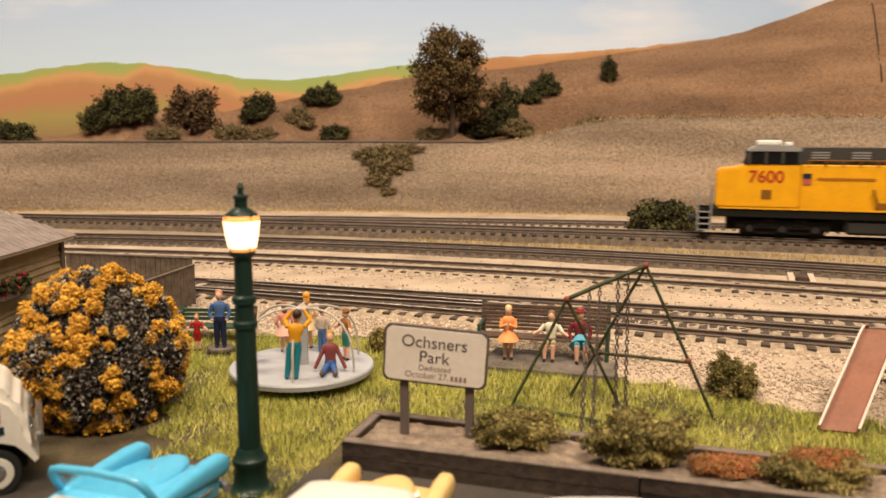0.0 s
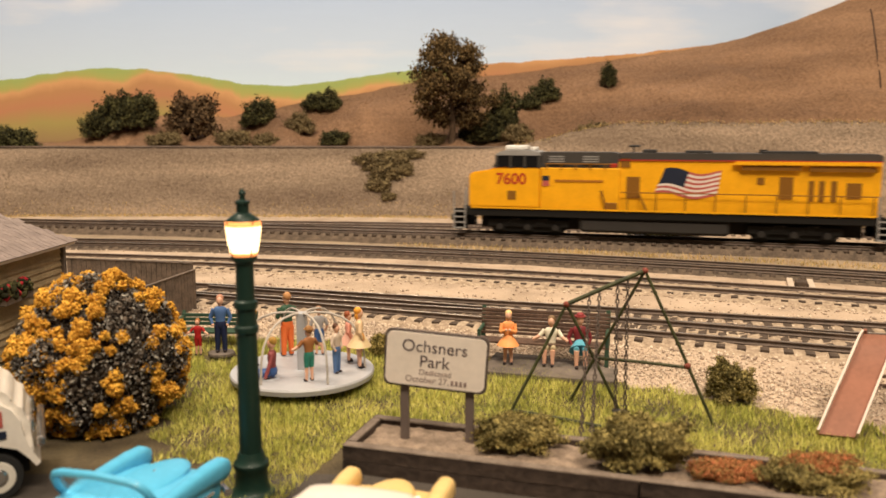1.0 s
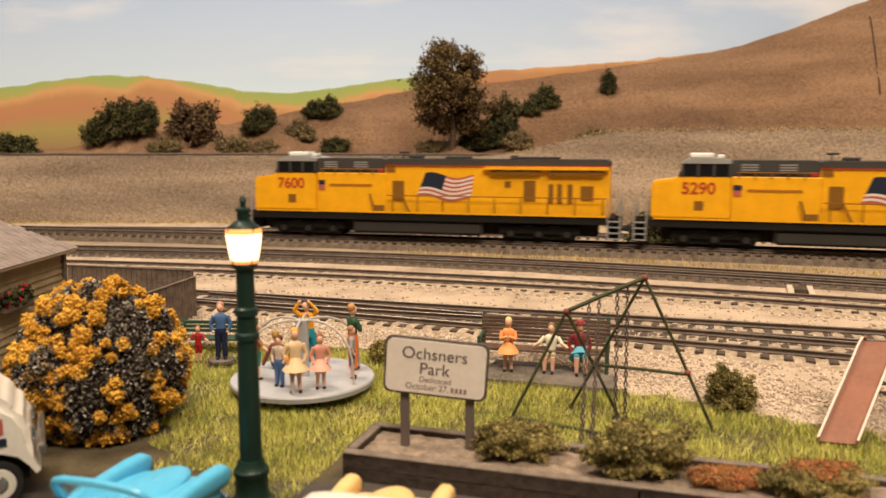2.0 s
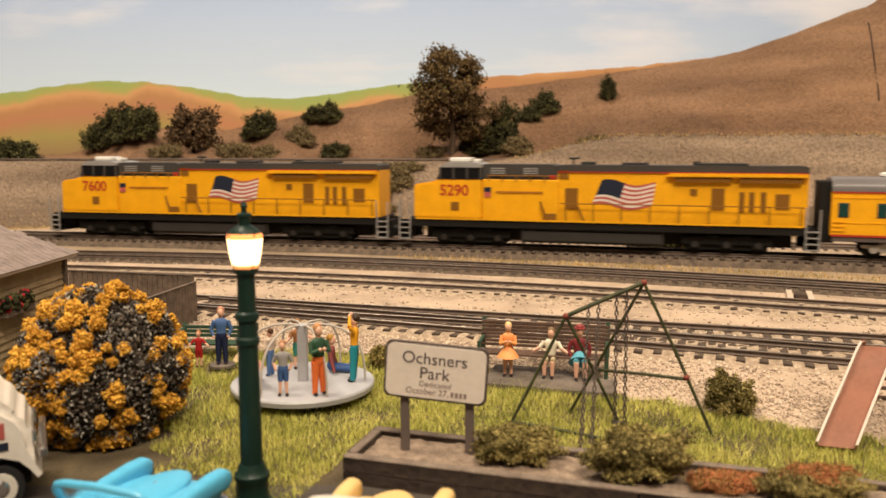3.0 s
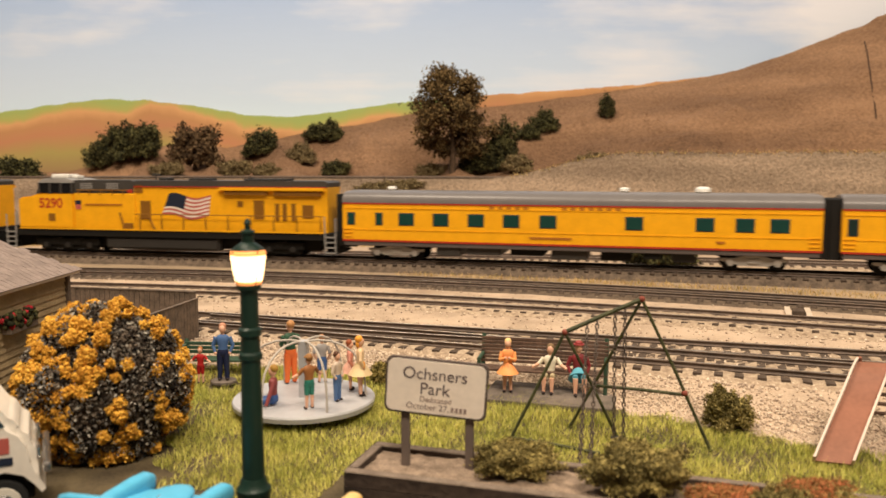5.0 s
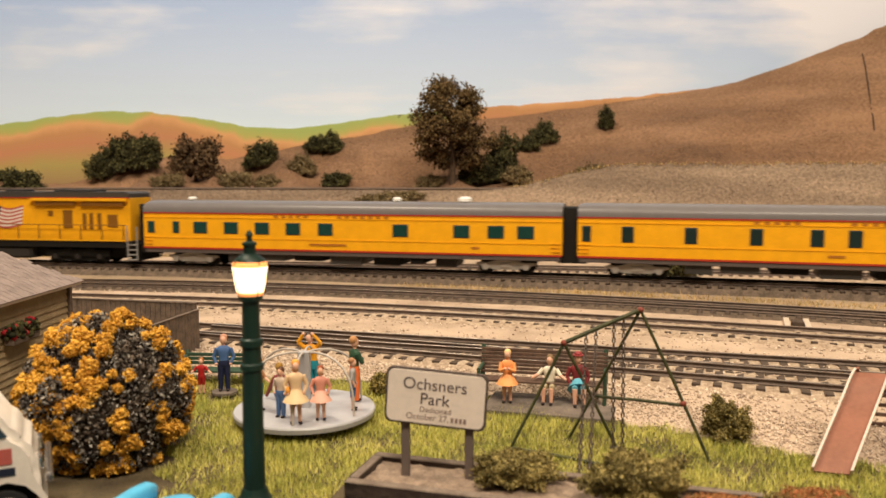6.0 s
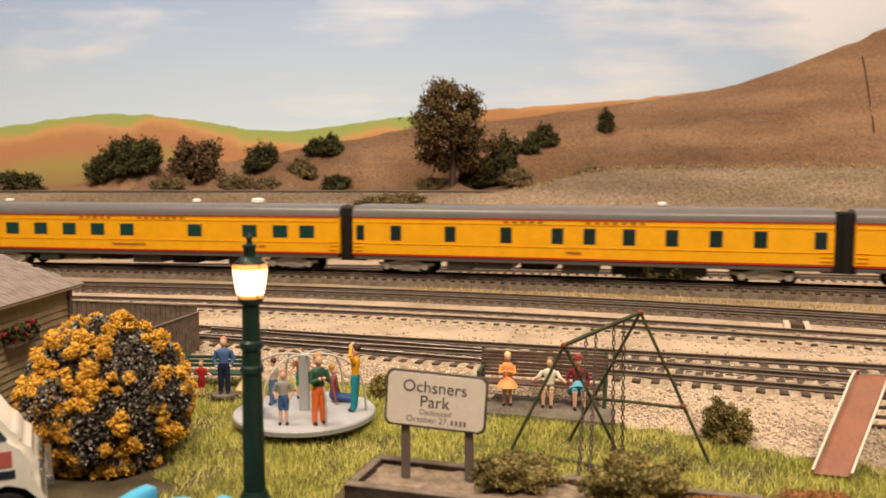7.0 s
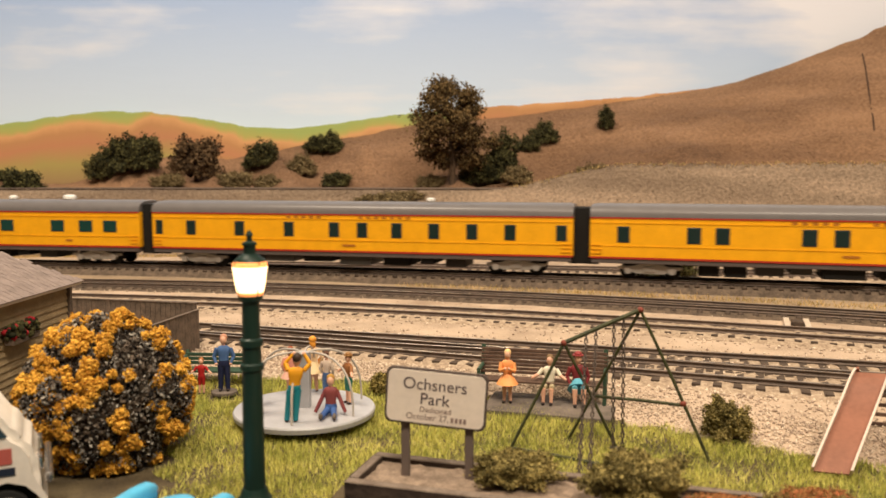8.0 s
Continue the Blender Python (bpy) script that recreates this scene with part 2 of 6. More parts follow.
line_c = bent(389.4, -0.30, -0.00035)
line_d = bent(456.0, -0.29, -0.0004)
line_e = bent(524.0, -0.2507, -0.00012)
line_f = bent(595.0, -0.143, -0.0002)
RAIL_Z, YARD_Z = 7.0, 3.2
MAIN_LIFT = 3.5  # the main line lies on a raised cork roadbed
LAWN_EDGE = [(-1000, 320), (-150, 290), (-100, 281), (-20, 272), (14, 254), (52, 227), (84, 204), (115, 184), (200, 130), (1000, -300)]


def lawn_edge(x):
    return float(np.interp(x, [p[0] for p in LAWN_EDGE], [p[1] for p in LAWN_EDGE]))


def smooth(a, b, x):
    u = min(max((x - a) / (b - a), 0.0), 1.0)
    return u * u * (3 - 2 * u)


def ground_z(x, y):
    e = lawn_edge(x)
    u = smooth(e - 2, e + 22, y)
    w = noise.noise(Vector((x * 0.03, y * 0.03, 1.7))) * 0.7 + noise.noise(Vector((x * 0.15, y * 0.15, 4.1))) * 0.25
    return u * (YARD_Z + w * 0.6)


def toe(x):
    return 688 - 0.13 * x - 0.0003 * x * x * (1 if abs(x) < 500 else 0)


HILL_RIDGE = [(-1800, 50), (-560, 56), (-434, 66), (-395, 80), (-353, 92), (-300, 95), (-254, 92), (-200, 101), (-148, 110), (-100, 117), (-42, 128), (30, 134), (76, 138), (150, 147), (208, 155), (290, 167), (345, 178), (427, 205), (466, 220), (520, 240), (700, 275), (1800, 300)]
FAR_RIDGE = [(-1800, 100), (-700, 118), (-510, 137), (-440, 147), (-393, 151), (-345, 149), (-290, 143), (-237, 133), (-185, 130), (-120, 137), (-55, 147), (20, 153), (56, 156), (150, 162), (238, 169), (355, 183), (430, 190), (1800, 190)]


def bank_top(x):
    return 60.5 + 25 * smooth(30, 170, x)


def hill_z(x, y):
    t0 = toe(x)
    top = bank_top(x)
    ridge = float(np.interp(x, [p[0] for p in HILL_RIDGE], [p[1] for p in HILL_RIDGE]))
    w = noise.fractal(Vector((x * 0.006, y * 0.010, 2.0)), 1.0, 2.0, 4)
    spur = abs(noise.noise(Vector((x * 0.013 + y * 0.004, y * 0.003, 9.0)))) * (1 - 0.65 * smooth(60, 220, x))
    rill = abs(noise.noise(Vector((x * 0.045, y * 0.008, 3.3))))
    fine = noise.fractal(Vector((x * 0.05, y * 0.05, 5.0)), 1.0, 2.0, 3) * 1.6
    if y < t0 + 50:
        u = (y - t0) / 50
        lump = (w * 7 - rill * 5) * math.sin(math.pi * min(max(u, 0), 1))
        return 2.0 + (top - 2.0) * max(u, -0.05) ** 0.85 + lump + fine * min(max(u, 0), 1) if u > 0 else 1.0 + u * 6
    if y < t0 + 92:
        u = (y - t0 - 50) / 42
        return top + fine * 0.4 - (0 if x < 40 else 26 * smooth(40, 150, x) * math.sin(math.pi * 0.5 * u))
    u = min((y - t0 - 92) / (935 - t0 - 92), 1.08)
    base = top - 26 * smooth(40, 150, x)
    return base + (ridge - base) * (0.15 * u + 0.85 * u * u * (1.9 - 0.9 * u)) + (w * 13 + 9 - spur * 34 - rill * 7) * math.sin(math.pi * min(u, 1)) + fine


def sheet(name, xs, ys, fz, mats, pick=None, smooth_faces=True):
    v = [(x, y, fz(x, y)) for y in ys for x in xs]
    n = len(xs)
    f = [(j * n + i, j * n + i + 1, (j + 1) * n + i + 1, (j + 1) * n + i) for j in range(len(ys) - 1) for i in range(n - 1)]
    idx = [pick((v[q[0]][0] + v[q[2]][0]) / 2, (v[q[0]][1] + v[q[2]][1]) / 2) for q in f] if pick else None
    return new(name, mesh_from(name, v, f, mats, smooth_faces, idx))


def spread(lo, hi, a, b, fine, coarse):
    return sorted(set([round(v, 2) for v in np.arange(a, b + 0.1, fine)] + [round(v, 2) for v in np.arange(lo, hi + 1, coarse) if v < a or v > b]))


# ---------- setting ----------
ground = sheet("ground", spread(-1740, 1740, -420, 420, 6, 60), spread(-700, 740, 60, 740, 6, 40), ground_z, [M_DIRT, M_SOIL, M_DUST],
               lambda x, y: 1 if y < lawn_edge(x) + 1 else (2 if line_d(x) - 16 < y < line_e(x) + 18 else 0))
tagged(ground, "sandy model railway yard ground beside a painted lawn base", "ground", kind="structure")
road = sheet("road", spread(-420, 420, -420, 420, 20, 60), [-300, -100, 0, 80, 120, 150, 162], lambda x, y: 0.4, [M_STREET])
tagged(road, "grey dusty model street where the cars are parked", "road", kind="structure")
hill = sheet("hillside", spread(-1740, 1740, -640, 680, 8, 80), list(np.arange(600, 950, 4.0)), hill_z, [M_HILL, M_BANK],
             lambda x, y: 1 if y < toe(x) + 95 else 0)
tagged(hill, "brown dry sculpted hillside with a fuzzy cut bank", "hill", kind="structure")


def painted_hills():
    xs = list(np.arange(-1740, -600, 20.0)) + list(np.arange(-600, 700, 1.5))
    v, f = [], []
    n = 14
    for x in xs:
        r = float(np.interp(x, [p[0] for p in FAR_RIDGE], [p[1] for p in FAR_RIDGE])) + noise.noise(Vector((x * 0.05, 0, 3))) * 1.8 + noise.noise(Vector((x * 0.9, 0, 6))) * 1.2
        for k in range(n):
            u = k / (n - 1)
            v.append((x, 938 + 12 * u, 20 + (r - 20) * u))
    for i in range(len(xs) - 1):
        for k in range(n - 1):
            a = i * n + k
            f.append((a, a + n, a + n + 1, a + 1))
    ob = new("painted_hills", mesh_from("painted_hills", v, f, [M_PAINTHILL], True))
    at = ob.data.attributes.new("band", "FLOAT", "POINT")
    at.data.foreach_set("value", [1 - (i % n) / (n - 1) + 0.17 * smooth(0, 70, v[i][0]) + 0.12 * math.exp(-((v[i][0] + 325) / 42) ** 2) for i in range(len(v))])
    return tagged(ob, "hills painted in green and orange on the backdrop", "backdrop", kind="structure")


def paint_material():
    m = surface("painted_hill_colours", (0.30, 0.34, 0.05), (0.46, 0.24, 0.11), 14, 0.9, 0.1)
    nt = m.node_tree
    ramp = next(n for n in nt.nodes if n.type == "VALTORGB")
    noises = [n for n in nt.nodes if n.type == "TEX_NOISE"]
    at = nt.nodes.new("ShaderNodeAttribute")
    at.attribute_name = "band"
    mix = nt.nodes.new("ShaderNodeMath")
    mix.operation = "MULTIPLY_ADD"
    mix.inputs[1].default_value = 0.26
    nt.links.new(noises[0].outputs["Fac"], mix.inputs[0])
    nt.links.new(at.outputs["Fac"], mix.inputs[2])
    e = ramp.color_ramp.elements
    while len(e) > 1:
        e.remove(e[-1])
    for p, c in ((0.08, (0.24, 0.36, 0.09)), (0.15, (0.33, 0.40, 0.13)), (0.205, (0.40, 0.38, 0.12)), (0.25, (0.60, 0.33, 0.15)), (0.42, (0.47, 0.22, 0.115)), (0.6, (0.36, 0.29, 0.10)), (0.8, (0.30, 0.20, 0.10))):
        k = e.new(p)
        k.color = (*c, 1)
    e.remove(e[0])
    nt.links.new(mix.outputs[0], ramp.inputs[0])
    return m


M_PAINTHILL = paint_material()
painted_hills()


def sky_material():
    m = bpy.data.materials.new("sky_paint")
    m.use_nodes = True
    nt = m.node_tree
    b = nt.nodes["Principled BSDF"]
    b.inputs["Roughness"].default_value = 0.55
    tc = nt.nodes.new("ShaderNodeTexCoord")
    sep = nt.nodes.new("ShaderNodeSeparateXYZ")
    nt.links.new(tc.outputs["Object"], sep.inputs[0])
    mp = nt.nodes.new("ShaderNodeMapping")
    mp.inputs["Scale"].default_value = (3.2, 1, 9)
    nt.links.new(tc.outputs["Object"], mp.inputs[0])
    cl = nt.nodes.new("ShaderNodeTexNoise")
    cl.inputs["Scale"].default_value, cl.inputs["Detail"].default_value = 1.3, 6
    nt.links.new(mp.outputs[0], cl.inputs["Vector"])
    grad = nt.nodes.new("ShaderNodeMapRange")
    for k, val in zip(("From Min", "From Max", "To Min", "To Max"), (0.13, 0.30, 0.0, 1.0)):
        grad.inputs[k].default_value = val
    nt.links.new(sep.outputs["Z"], grad.inputs["Value"])
    base = nt.nodes.new("ShaderNodeValToRGB")
    e = base.color_ramp.elements
    e[0].color, e[1].color = (0.66, 0.80, 0.98, 1), (0.32, 0.455, 0.75, 1)
    nt.links.new(grad.outputs[0], base.inputs[0])
    side = nt.nodes.new("ShaderNodeMapRange")
    for k, val in zip(("From Min", "From Max", "To Min", "To Max"), (-0.1, 0.45, -0.08, 0.14)):
        side.inputs[k].default_value = val
    nt.links.new(sep.outputs["X"], side.inputs["Value"])
    sm = nt.nodes.new("ShaderNodeMath")
    sm.operation = "ADD"
    nt.links.new(cl.outputs["Fac"], sm.inputs[0])
    nt.links.new(side.outputs[0], sm.inputs[1])
    # heavier cloud high up towards the east end of the board
    high = nt.nodes.new("ShaderNodeMapRange")
    for q, val in zip(("From Min", "From Max", "To Min", "To Max"), (0.215, 0.30, 0.0, 0.24)):
        high.inputs[q].default_value = val
    nt.links.new(sep.outputs["Z"], high.inputs["Value"])
    east = nt.nodes.new("ShaderNodeMapRange")
    for q, val in zip(("From Min", "From Max", "To Min", "To Max"), (0.12, 0.46, 0.0, 1.0)):
        east.inputs[q].default_value = val
    nt.links.new(sep.outputs["X"], east.inputs["Value"])
    both = nt.nodes.new("ShaderNodeMath")
    both.operation = "MULTIPLY_ADD"
    nt.links.new(high.outputs[0], both.inputs[0])
    nt.links.new(east.outputs[0], both.inputs[1])
    nt.links.new(sm.outputs[0], both.inputs[2])
    # brush streaks
    mps = nt.nodes.new("ShaderNodeMapping")
    mps.inputs["Scale"].default_value = (5, 1, 42)
    nt.links.new(tc.outputs["Object"], mps.inputs[0])
    brush = nt.nodes.new("ShaderNodeTexNoise")
    brush.inputs["Scale"].default_value, brush.inputs["Detail"].default_value = 1.6, 6
    nt.links.new(mps.outputs[0], brush.inputs["Vector"])
    wet = nt.nodes.new("ShaderNodeMath")
    wet.operation = "MULTIPLY_ADD"
    wet.inputs[1].default_value = 0.34
    nt.links.new(brush.outputs["Fac"], wet.inputs[0])
    less = nt.nodes.new("ShaderNodeMath")
    less.operation = "SUBTRACT"
    less.inputs[1].default_value = 0.17
    nt.links.new(both.outputs[0], less.inputs[0])
    nt.links.new(less.outputs[0], wet.inputs[2])
    cr = nt.nodes.new("ShaderNodeValToRGB")
    k = cr.color_ramp.elements
    k[0].position, k[1].position = 0.46, 0.72
    k[0].color, k[1].color = (0, 0, 0, 1), (0.85, 0.85, 0.85, 1)
    nt.links.new(wet.outputs[0], cr.inputs[0])
    mix = nt.nodes.new("ShaderNodeMix")
    mix.data_type = "RGBA"
    mix.inputs["B"].default_value = (0.82, 0.84, 0.92, 1)
    nt.links.new(cr.outputs[0], mix.inputs["Factor"])
    nt.links.new(base.outputs[0], mix.inputs["A"])
    nt.links.new(mix.outputs["Result"], b.inputs["Base Color"])
    n2 = nt.nodes.new("ShaderNodeTexNoise")
    n2.inputs["Scale"].default_value = 60
    mp2 = nt.nodes.new("ShaderNodeMapping")
    mp2.inputs["Scale"].default_value = (0.4, 1, 2)
    nt.links.new(tc.outputs["Object"], mp2.inputs[0])
    nt.links.new(mp2.outputs[0], n2.inputs["Vector"])
    bp = nt.nodes.new("ShaderNodeBump")
    bp.inputs["Strength"].default_value, bp.inputs["Distance"].default_value = 0.08, 0.002
    nt.links.new(n2.outputs["Fac"], bp.inputs["Height"])
    nt.links.new(bp.outputs[0], b.inputs["Normal"])
    return m


M_SKY = sky_material()
M_ROOM = surface("room_wall", (0.16, 0.14, 0.12), (0.12, 0.105, 0.09), 4, 0.9, 0.1)


def slab(name, cx, cy, cz, sx, sy, sz, mat, label, category):
    bm = bmesh.new()
    box(bm, cx, cy, cz, sx, sy, sz)
    return tagged(new(name, finish(bm, mat, name)), label, category, kind="structure")


slab("backdrop", 0, 975, 150, 3500, 16, 900, M_SKY, "painted pale blue sky backdrop board with faint clouds", "backdrop")
slab("wall_west", -1780, 120, 170, 40, 1840, 2540, M_ROOM, "plain room wall", "wall")
slab("wall_east", 1780, 120, 170, 40, 1840, 2540, M_ROOM, "plain room wall", "wall")
slab("wall_south", 0, -780, 170, 3520, 40, 2540, M_ROOM, "plain room wall", "wall")
slab("wall_north", 0, 1020, 170, 3520, 40, 2540, M_ROOM, "plain room wall", "wall")
slab("floor", 0, 120, -1120, 3600, 1840, 40, M_ROOM, "plain room floor", "floor")
slab("ceiling", 0, 120, 1460, 3600, 1840, 40, M_ROOM, "plain room ceiling", "ceiling")


# ---------- tracks ----------
def track_points(line, x0, x1, step):
    pts = []
    x = x0
    while x <= x1:
        y = line(x)
        dy = (line(x + 0.5) - line(x - 0.5))
        pts.append((x, y, math.atan(dy)))
        x += step * math.cos(math.atan(dy))
    return pts


def rail_mesh(line, x0, x1, side):
    pts = track_points(line, x0, x1, 12)
    prof = [(-0.9, 5.0), (0.9, 5.0), (0.9, 5.35), (0.3, 5.5), (0.3, 6.3), (0.5, 6.45), (0.5, 7.0), (-0.5, 7.0), (-0.5, 6.45), (-0.3, 6.3), (-0.3, 5.5), (-0.9, 5.35)]
    v, f, idx = [], [], []
    n = len(prof)
    for x, y, a in pts:
        for o, z in prof:
            d = side * 8.75 + o
            v.append((x - math.sin(a) * d, y + math.cos(a) * d, z))
    for i in range(len(pts) - 1):
        for k in range(n):
            f.append((i * n + k, i * n + (k + 1) % n, (i + 1) * n + (k + 1) % n, (i + 1) * n + k))
            idx.append(1 if k == 6 else 0)
    return mesh_from("rail", v, f, [M_RAIL, M_RAILTOP], False, idx)


def tie_meshes():
    out = []
    rng = random.Random(5)
    for k in range(3):
        bm = bmesh.new()
        box(bm, 0, 0, 0, 2.7, 29.5 + rng.uniform(-0.6, 0.6), 1.9, 0)
        out.append(finish(bm, M_TIE, "tie"))
    return out


TIES = tie_meshes()


def track(label, line, x0, x1, singles, ties_x0=-330, ties_x1=330, lift=0.0):
    t = thing("railway_track", 0, 0, lift, 0, label, "track", "yard tracks")
    for side in (-1, 1):
        r = new("rail", rail_mesh(line, x0, x1, side))
        r.parent = t
    rng = random.Random(int(line(0)))
    far_v, far_f = [], []
    cube = [(-1, -1, -1), (1, -1, -1), (1, 1, -1), (-1, 1, -1), (-1, -1, 1), (1, -1, 1), (1, 1, 1), (-1, 1, 1)]
    quads = [(0, 3, 2, 1), (4, 5, 6, 7), (0, 1, 5, 4), (1, 2, 6, 5), (2, 3, 7, 6), (3, 0, 4, 7)]
    for x, y, a in track_points(line, x0 + 4, x1 - 4, 6.6):
        a += rng.uniform(-0.03, 0.03)
        if singles and ties_x0 < x < ties_x1:
            o = new("tie", TIES[rng.randrange(3)])
            o.parent = t
            o.matrix_basis = pose(x * MM, y * MM, (4.05 + rng.uniform(-0.12, 0.05)) * MM, 0, 0, math.degrees(a))
        else:
            b = len(far_v)
            for cx, cy, cz in cube:
                px, py = cx * 1.35, cy * 14.7
                far_v.append((x + px * math.cos(a) - py * math.sin(a), y + px * math.sin(a) + py * math.cos(a), 4.05 + cz * 0.95))
            far_f += [tuple(b + q for q in fc) for fc in quads]
    if far_f:
        o = new("tie_row", mesh_from("tie_row", far_v, far_f, [M_TIE]))
        o.parent = t
        o["kind"] = "stuff"
    return t


track("weathered yard track with brown ties in pale ballast", line_near_a, -420, 420, True, -160, 190)
track("weathered diverging yard track with brown ties beside the park", line_near_b, -107, 420, True, -160, 190)
track("weathered yard track on sandy ground", line_c, -620, 620, True, -250, 230)
track("dark weathered yard track with oily ties", line_d, -700, 700, False)
track("main line track that carries the yellow train", line_e, -1650, 1560, False, lift=MAIN_LIFT)
track("rear siding track below the cut bank", line_f, -800, 800, False)


def upper_line(x):
    return toe(x) + 70


def upper_track():
    t = thing("railway_track", 0, 0, 0, 0, "thin rusty track on top of the cut bank", "track", "yard tracks")
    for side in (-1, 1):
        v, f = [], []
        xs = list(np.arange(-560, 90, 10.0))
        for x in xs:
            y = upper_line(x) + side * 8.5
            z = 61.0
            v += [(x, y - 0.5, z), (x, y + 0.5, z), (x, y + 0.5, z + 2.0), (x, y - 0.5, z + 2.0)]
        for i in range(len(xs) - 1):
            for k in range(4):
                f.append((i * 4 + k, i * 4 + (k + 1) % 4, (i + 1) * 4 + (k + 1) % 4, (i + 1) * 4 + k))
        o = new("rail", mesh_from("rail", v, f, [M_RAIL]))
        o.parent = t
    return t


upper_track()


def ballast_and_grass():
    rng = np.random.default_rng(11)
    c = []
    for line, n, x0, x1, spread_y in ((line_near_a, 11000, -180, 200, 22), (line_near_b, 11000, -120, 200, 21), (line_c, 9000, -260, 240, 17), (line_d, 1600, -260, 260, 15)):
        xs = rng.uniform(x0, x1, n)
        d = rng.normal(0, spread_y * 0.62, n)
        for x, dd in zip(xs, d):
            y = line(x) + dd
            if y < lawn_edge(x) + 2:
                continue
            pile = 1.3 if abs(dd) < 8 else (0.9 if abs(dd) < 16 else 0.35)
            c.append((x, y, ground_z(x, y) + pile * rng.uniform(0.2, 0.9)))
    m = 13000
    xs = rng.uniform(-110, 160, m)
    for x in xs:
        e = lawn_edge(x)
        y = e + 1 + abs(rng.normal(0, 19))
        c.append((x, y, ground_z(x, y) + 0.15))
    c = np.array(c)
    sizes = rng.uniform(0.32, 0.85, len(c))
    sizes[-m:] *= 0.62
    v, f = lumps(c, sizes, rng, 0.35, True)
    o = new("ballast", mesh_from("ballast", v, f, [M_BALLAST]))
    tagged(o, "loose pale pinkish grey ballast stones", "ballast", kind="stuff")
    # grass blades
    n = 215000
    x = rng.uniform(-150, 150, n)
    y = rng.uniform(140, 290, n)
    edge = np.interp(x, [p[0] for p in LAWN_EDGE], [p[1] for p in LAWN_EDGE])
    lim = edge + 2.5 * np.sin(x * 0.31) + rng.normal(0, 1.2, n)
    patch = np.array([noise.noise(Vector((a * 0.06, b * 0.06, 8.0))) for a, b in zip(x, y)])
    keep = (y < lim) & (patch + rng.uniform(0, 1, n) > 0.12) & ((x - -41) ** 2 + (y - 225) ** 2 > 80)
    keep &= ~((y < 182.5 - 0.306 * (x + 16)) & (x > -22 + (182 - y) * -0.3) & (y < 182))
    keep &= ((x + 72.8) ** 2 + (y - 253.5) ** 2 > 34)
    # bare dark soil left of the lawn, which also stands in for the bush's shade
    keep &= ~((x < -48) & (y < 168)) & ~(x < -63 - (y - 166) * 0.28 + 3 * np.sin(y * 0.4))
    x, y, patch = x[keep], y[keep], patch[keep]
    n = len(x)
    h = rng.uniform(1.0, 2.4, n) * (1 + 0.35 * patch)
    a = rng.uniform(0, math.pi, n)
    lean = rng.normal(0, 0.75, (n, 2))
    w = rng.uniform(0.08, 0.16, n)
    v = np.zeros((n, 3, 3))
    v[:, 0] = np.stack([x - np.cos(a) * w, y - np.sin(a) * w, np.full(n, -0.1)], 1)
    v[:, 1] = np.stack([x + np.cos(a) * w, y + np.sin(a) * w, np.full(n, -0.1)], 1)
    v[:, 2] = np.stack([x + lean[:, 0], y + lean[:, 1], h], 1)
    f = np.arange(n * 3).reshape(n, 3)
    o = new("grass", mesh_from("grass", v.reshape(-1, 3), f, [M_GRASS]))
    tagged(o, "short yellow-green static grass of the park lawn", "grass", kind="stuff")


ballast_and_grass()

# ---------- train ----------
M_YEL = plain("armour_yellow", (0.88, 0.42, 0.010), 0.42, 0, 0.1)
M_GREY = plain("harbour_grey", (0.055, 0.05, 0.046), 0.5)
M_ROOFGREY = plain("coach_roof_grey", (0.165, 0.153, 0.153), 0.32)
M_SKIRT = plain("skirt_grey", (0.115, 0.095, 0.09), 0.5)
M_BLACK = plain("underframe_black", (0.010, 0.009, 0.008), 0.8)
M_DARK = plain("tank_dark", (0.035, 0.032, 0.03), 0.6)
M_RED = plain("stripe_red", (0.40, 0.04, 0.02), 0.45)
M_WHITE = plain("cap_white", (0.80, 0.78, 0.74), 0.4)
M_SILVER = plain("truck_silver", (0.46, 0.43, 0.40), 0.45, 0.3)
M_GLASS = plain("dark_window", (0.012, 0.028, 0.026), 0.12)
M_CABGLASS = plain("cab_glass", (0.010, 0.010, 0.011), 0.45)
M_CABGLASS.node_tree.nodes["Principled BSDF"].inputs["Specular IOR Level"].default_value = 0.06
M_GLASSG = plain("green_window", (0.008, 0.050, 0.043), 0.15)
M_BLUE = plain("flag_blue", (0.018, 0.024, 0.045), 0.45)
M_FLAGW = plain("flag_white", (0.72, 0.66, 0.60), 0.45)
M_FLAGR = plain("flag_red", (0.46, 0.11, 0.09), 0.45)
M_LETTER = plain("letter_red", (0.45, 0.05, 0.02), 0.45)
M_LETTERB = plain("letter_brown", (0.42, 0.16, 0.02), 0.45)
M_GRILLE = plain("grille_grey", (0.30, 0.29, 0.28), 0.5)
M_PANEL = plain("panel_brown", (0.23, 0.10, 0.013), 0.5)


def lettering(text, size, mat, parent, m, name="lettering", depth=0.02, label="", bold=0.0):
    cu = bpy.data.curves.new(name, "FONT")
    cu.body, cu.size, cu.align_x, cu.align_y = text, size * MM, "CENTER", "CENTER"
    cu.extrude, cu.offset = depth * MM, bold * MM
    tmp = new(name, cu)
    me = bpy.data.meshes.new_from_object(tmp.evaluated_get(bpy.context.evaluated_depsgraph_get()))
    bpy.data.objects.remove(tmp)
    me.materials.clear()
    me.materials.append(mat)
    ob = new(name, me)
    ob.parent = parent
    ob.matrix_basis = m
    if label:
        ob["label"] = label
    return ob


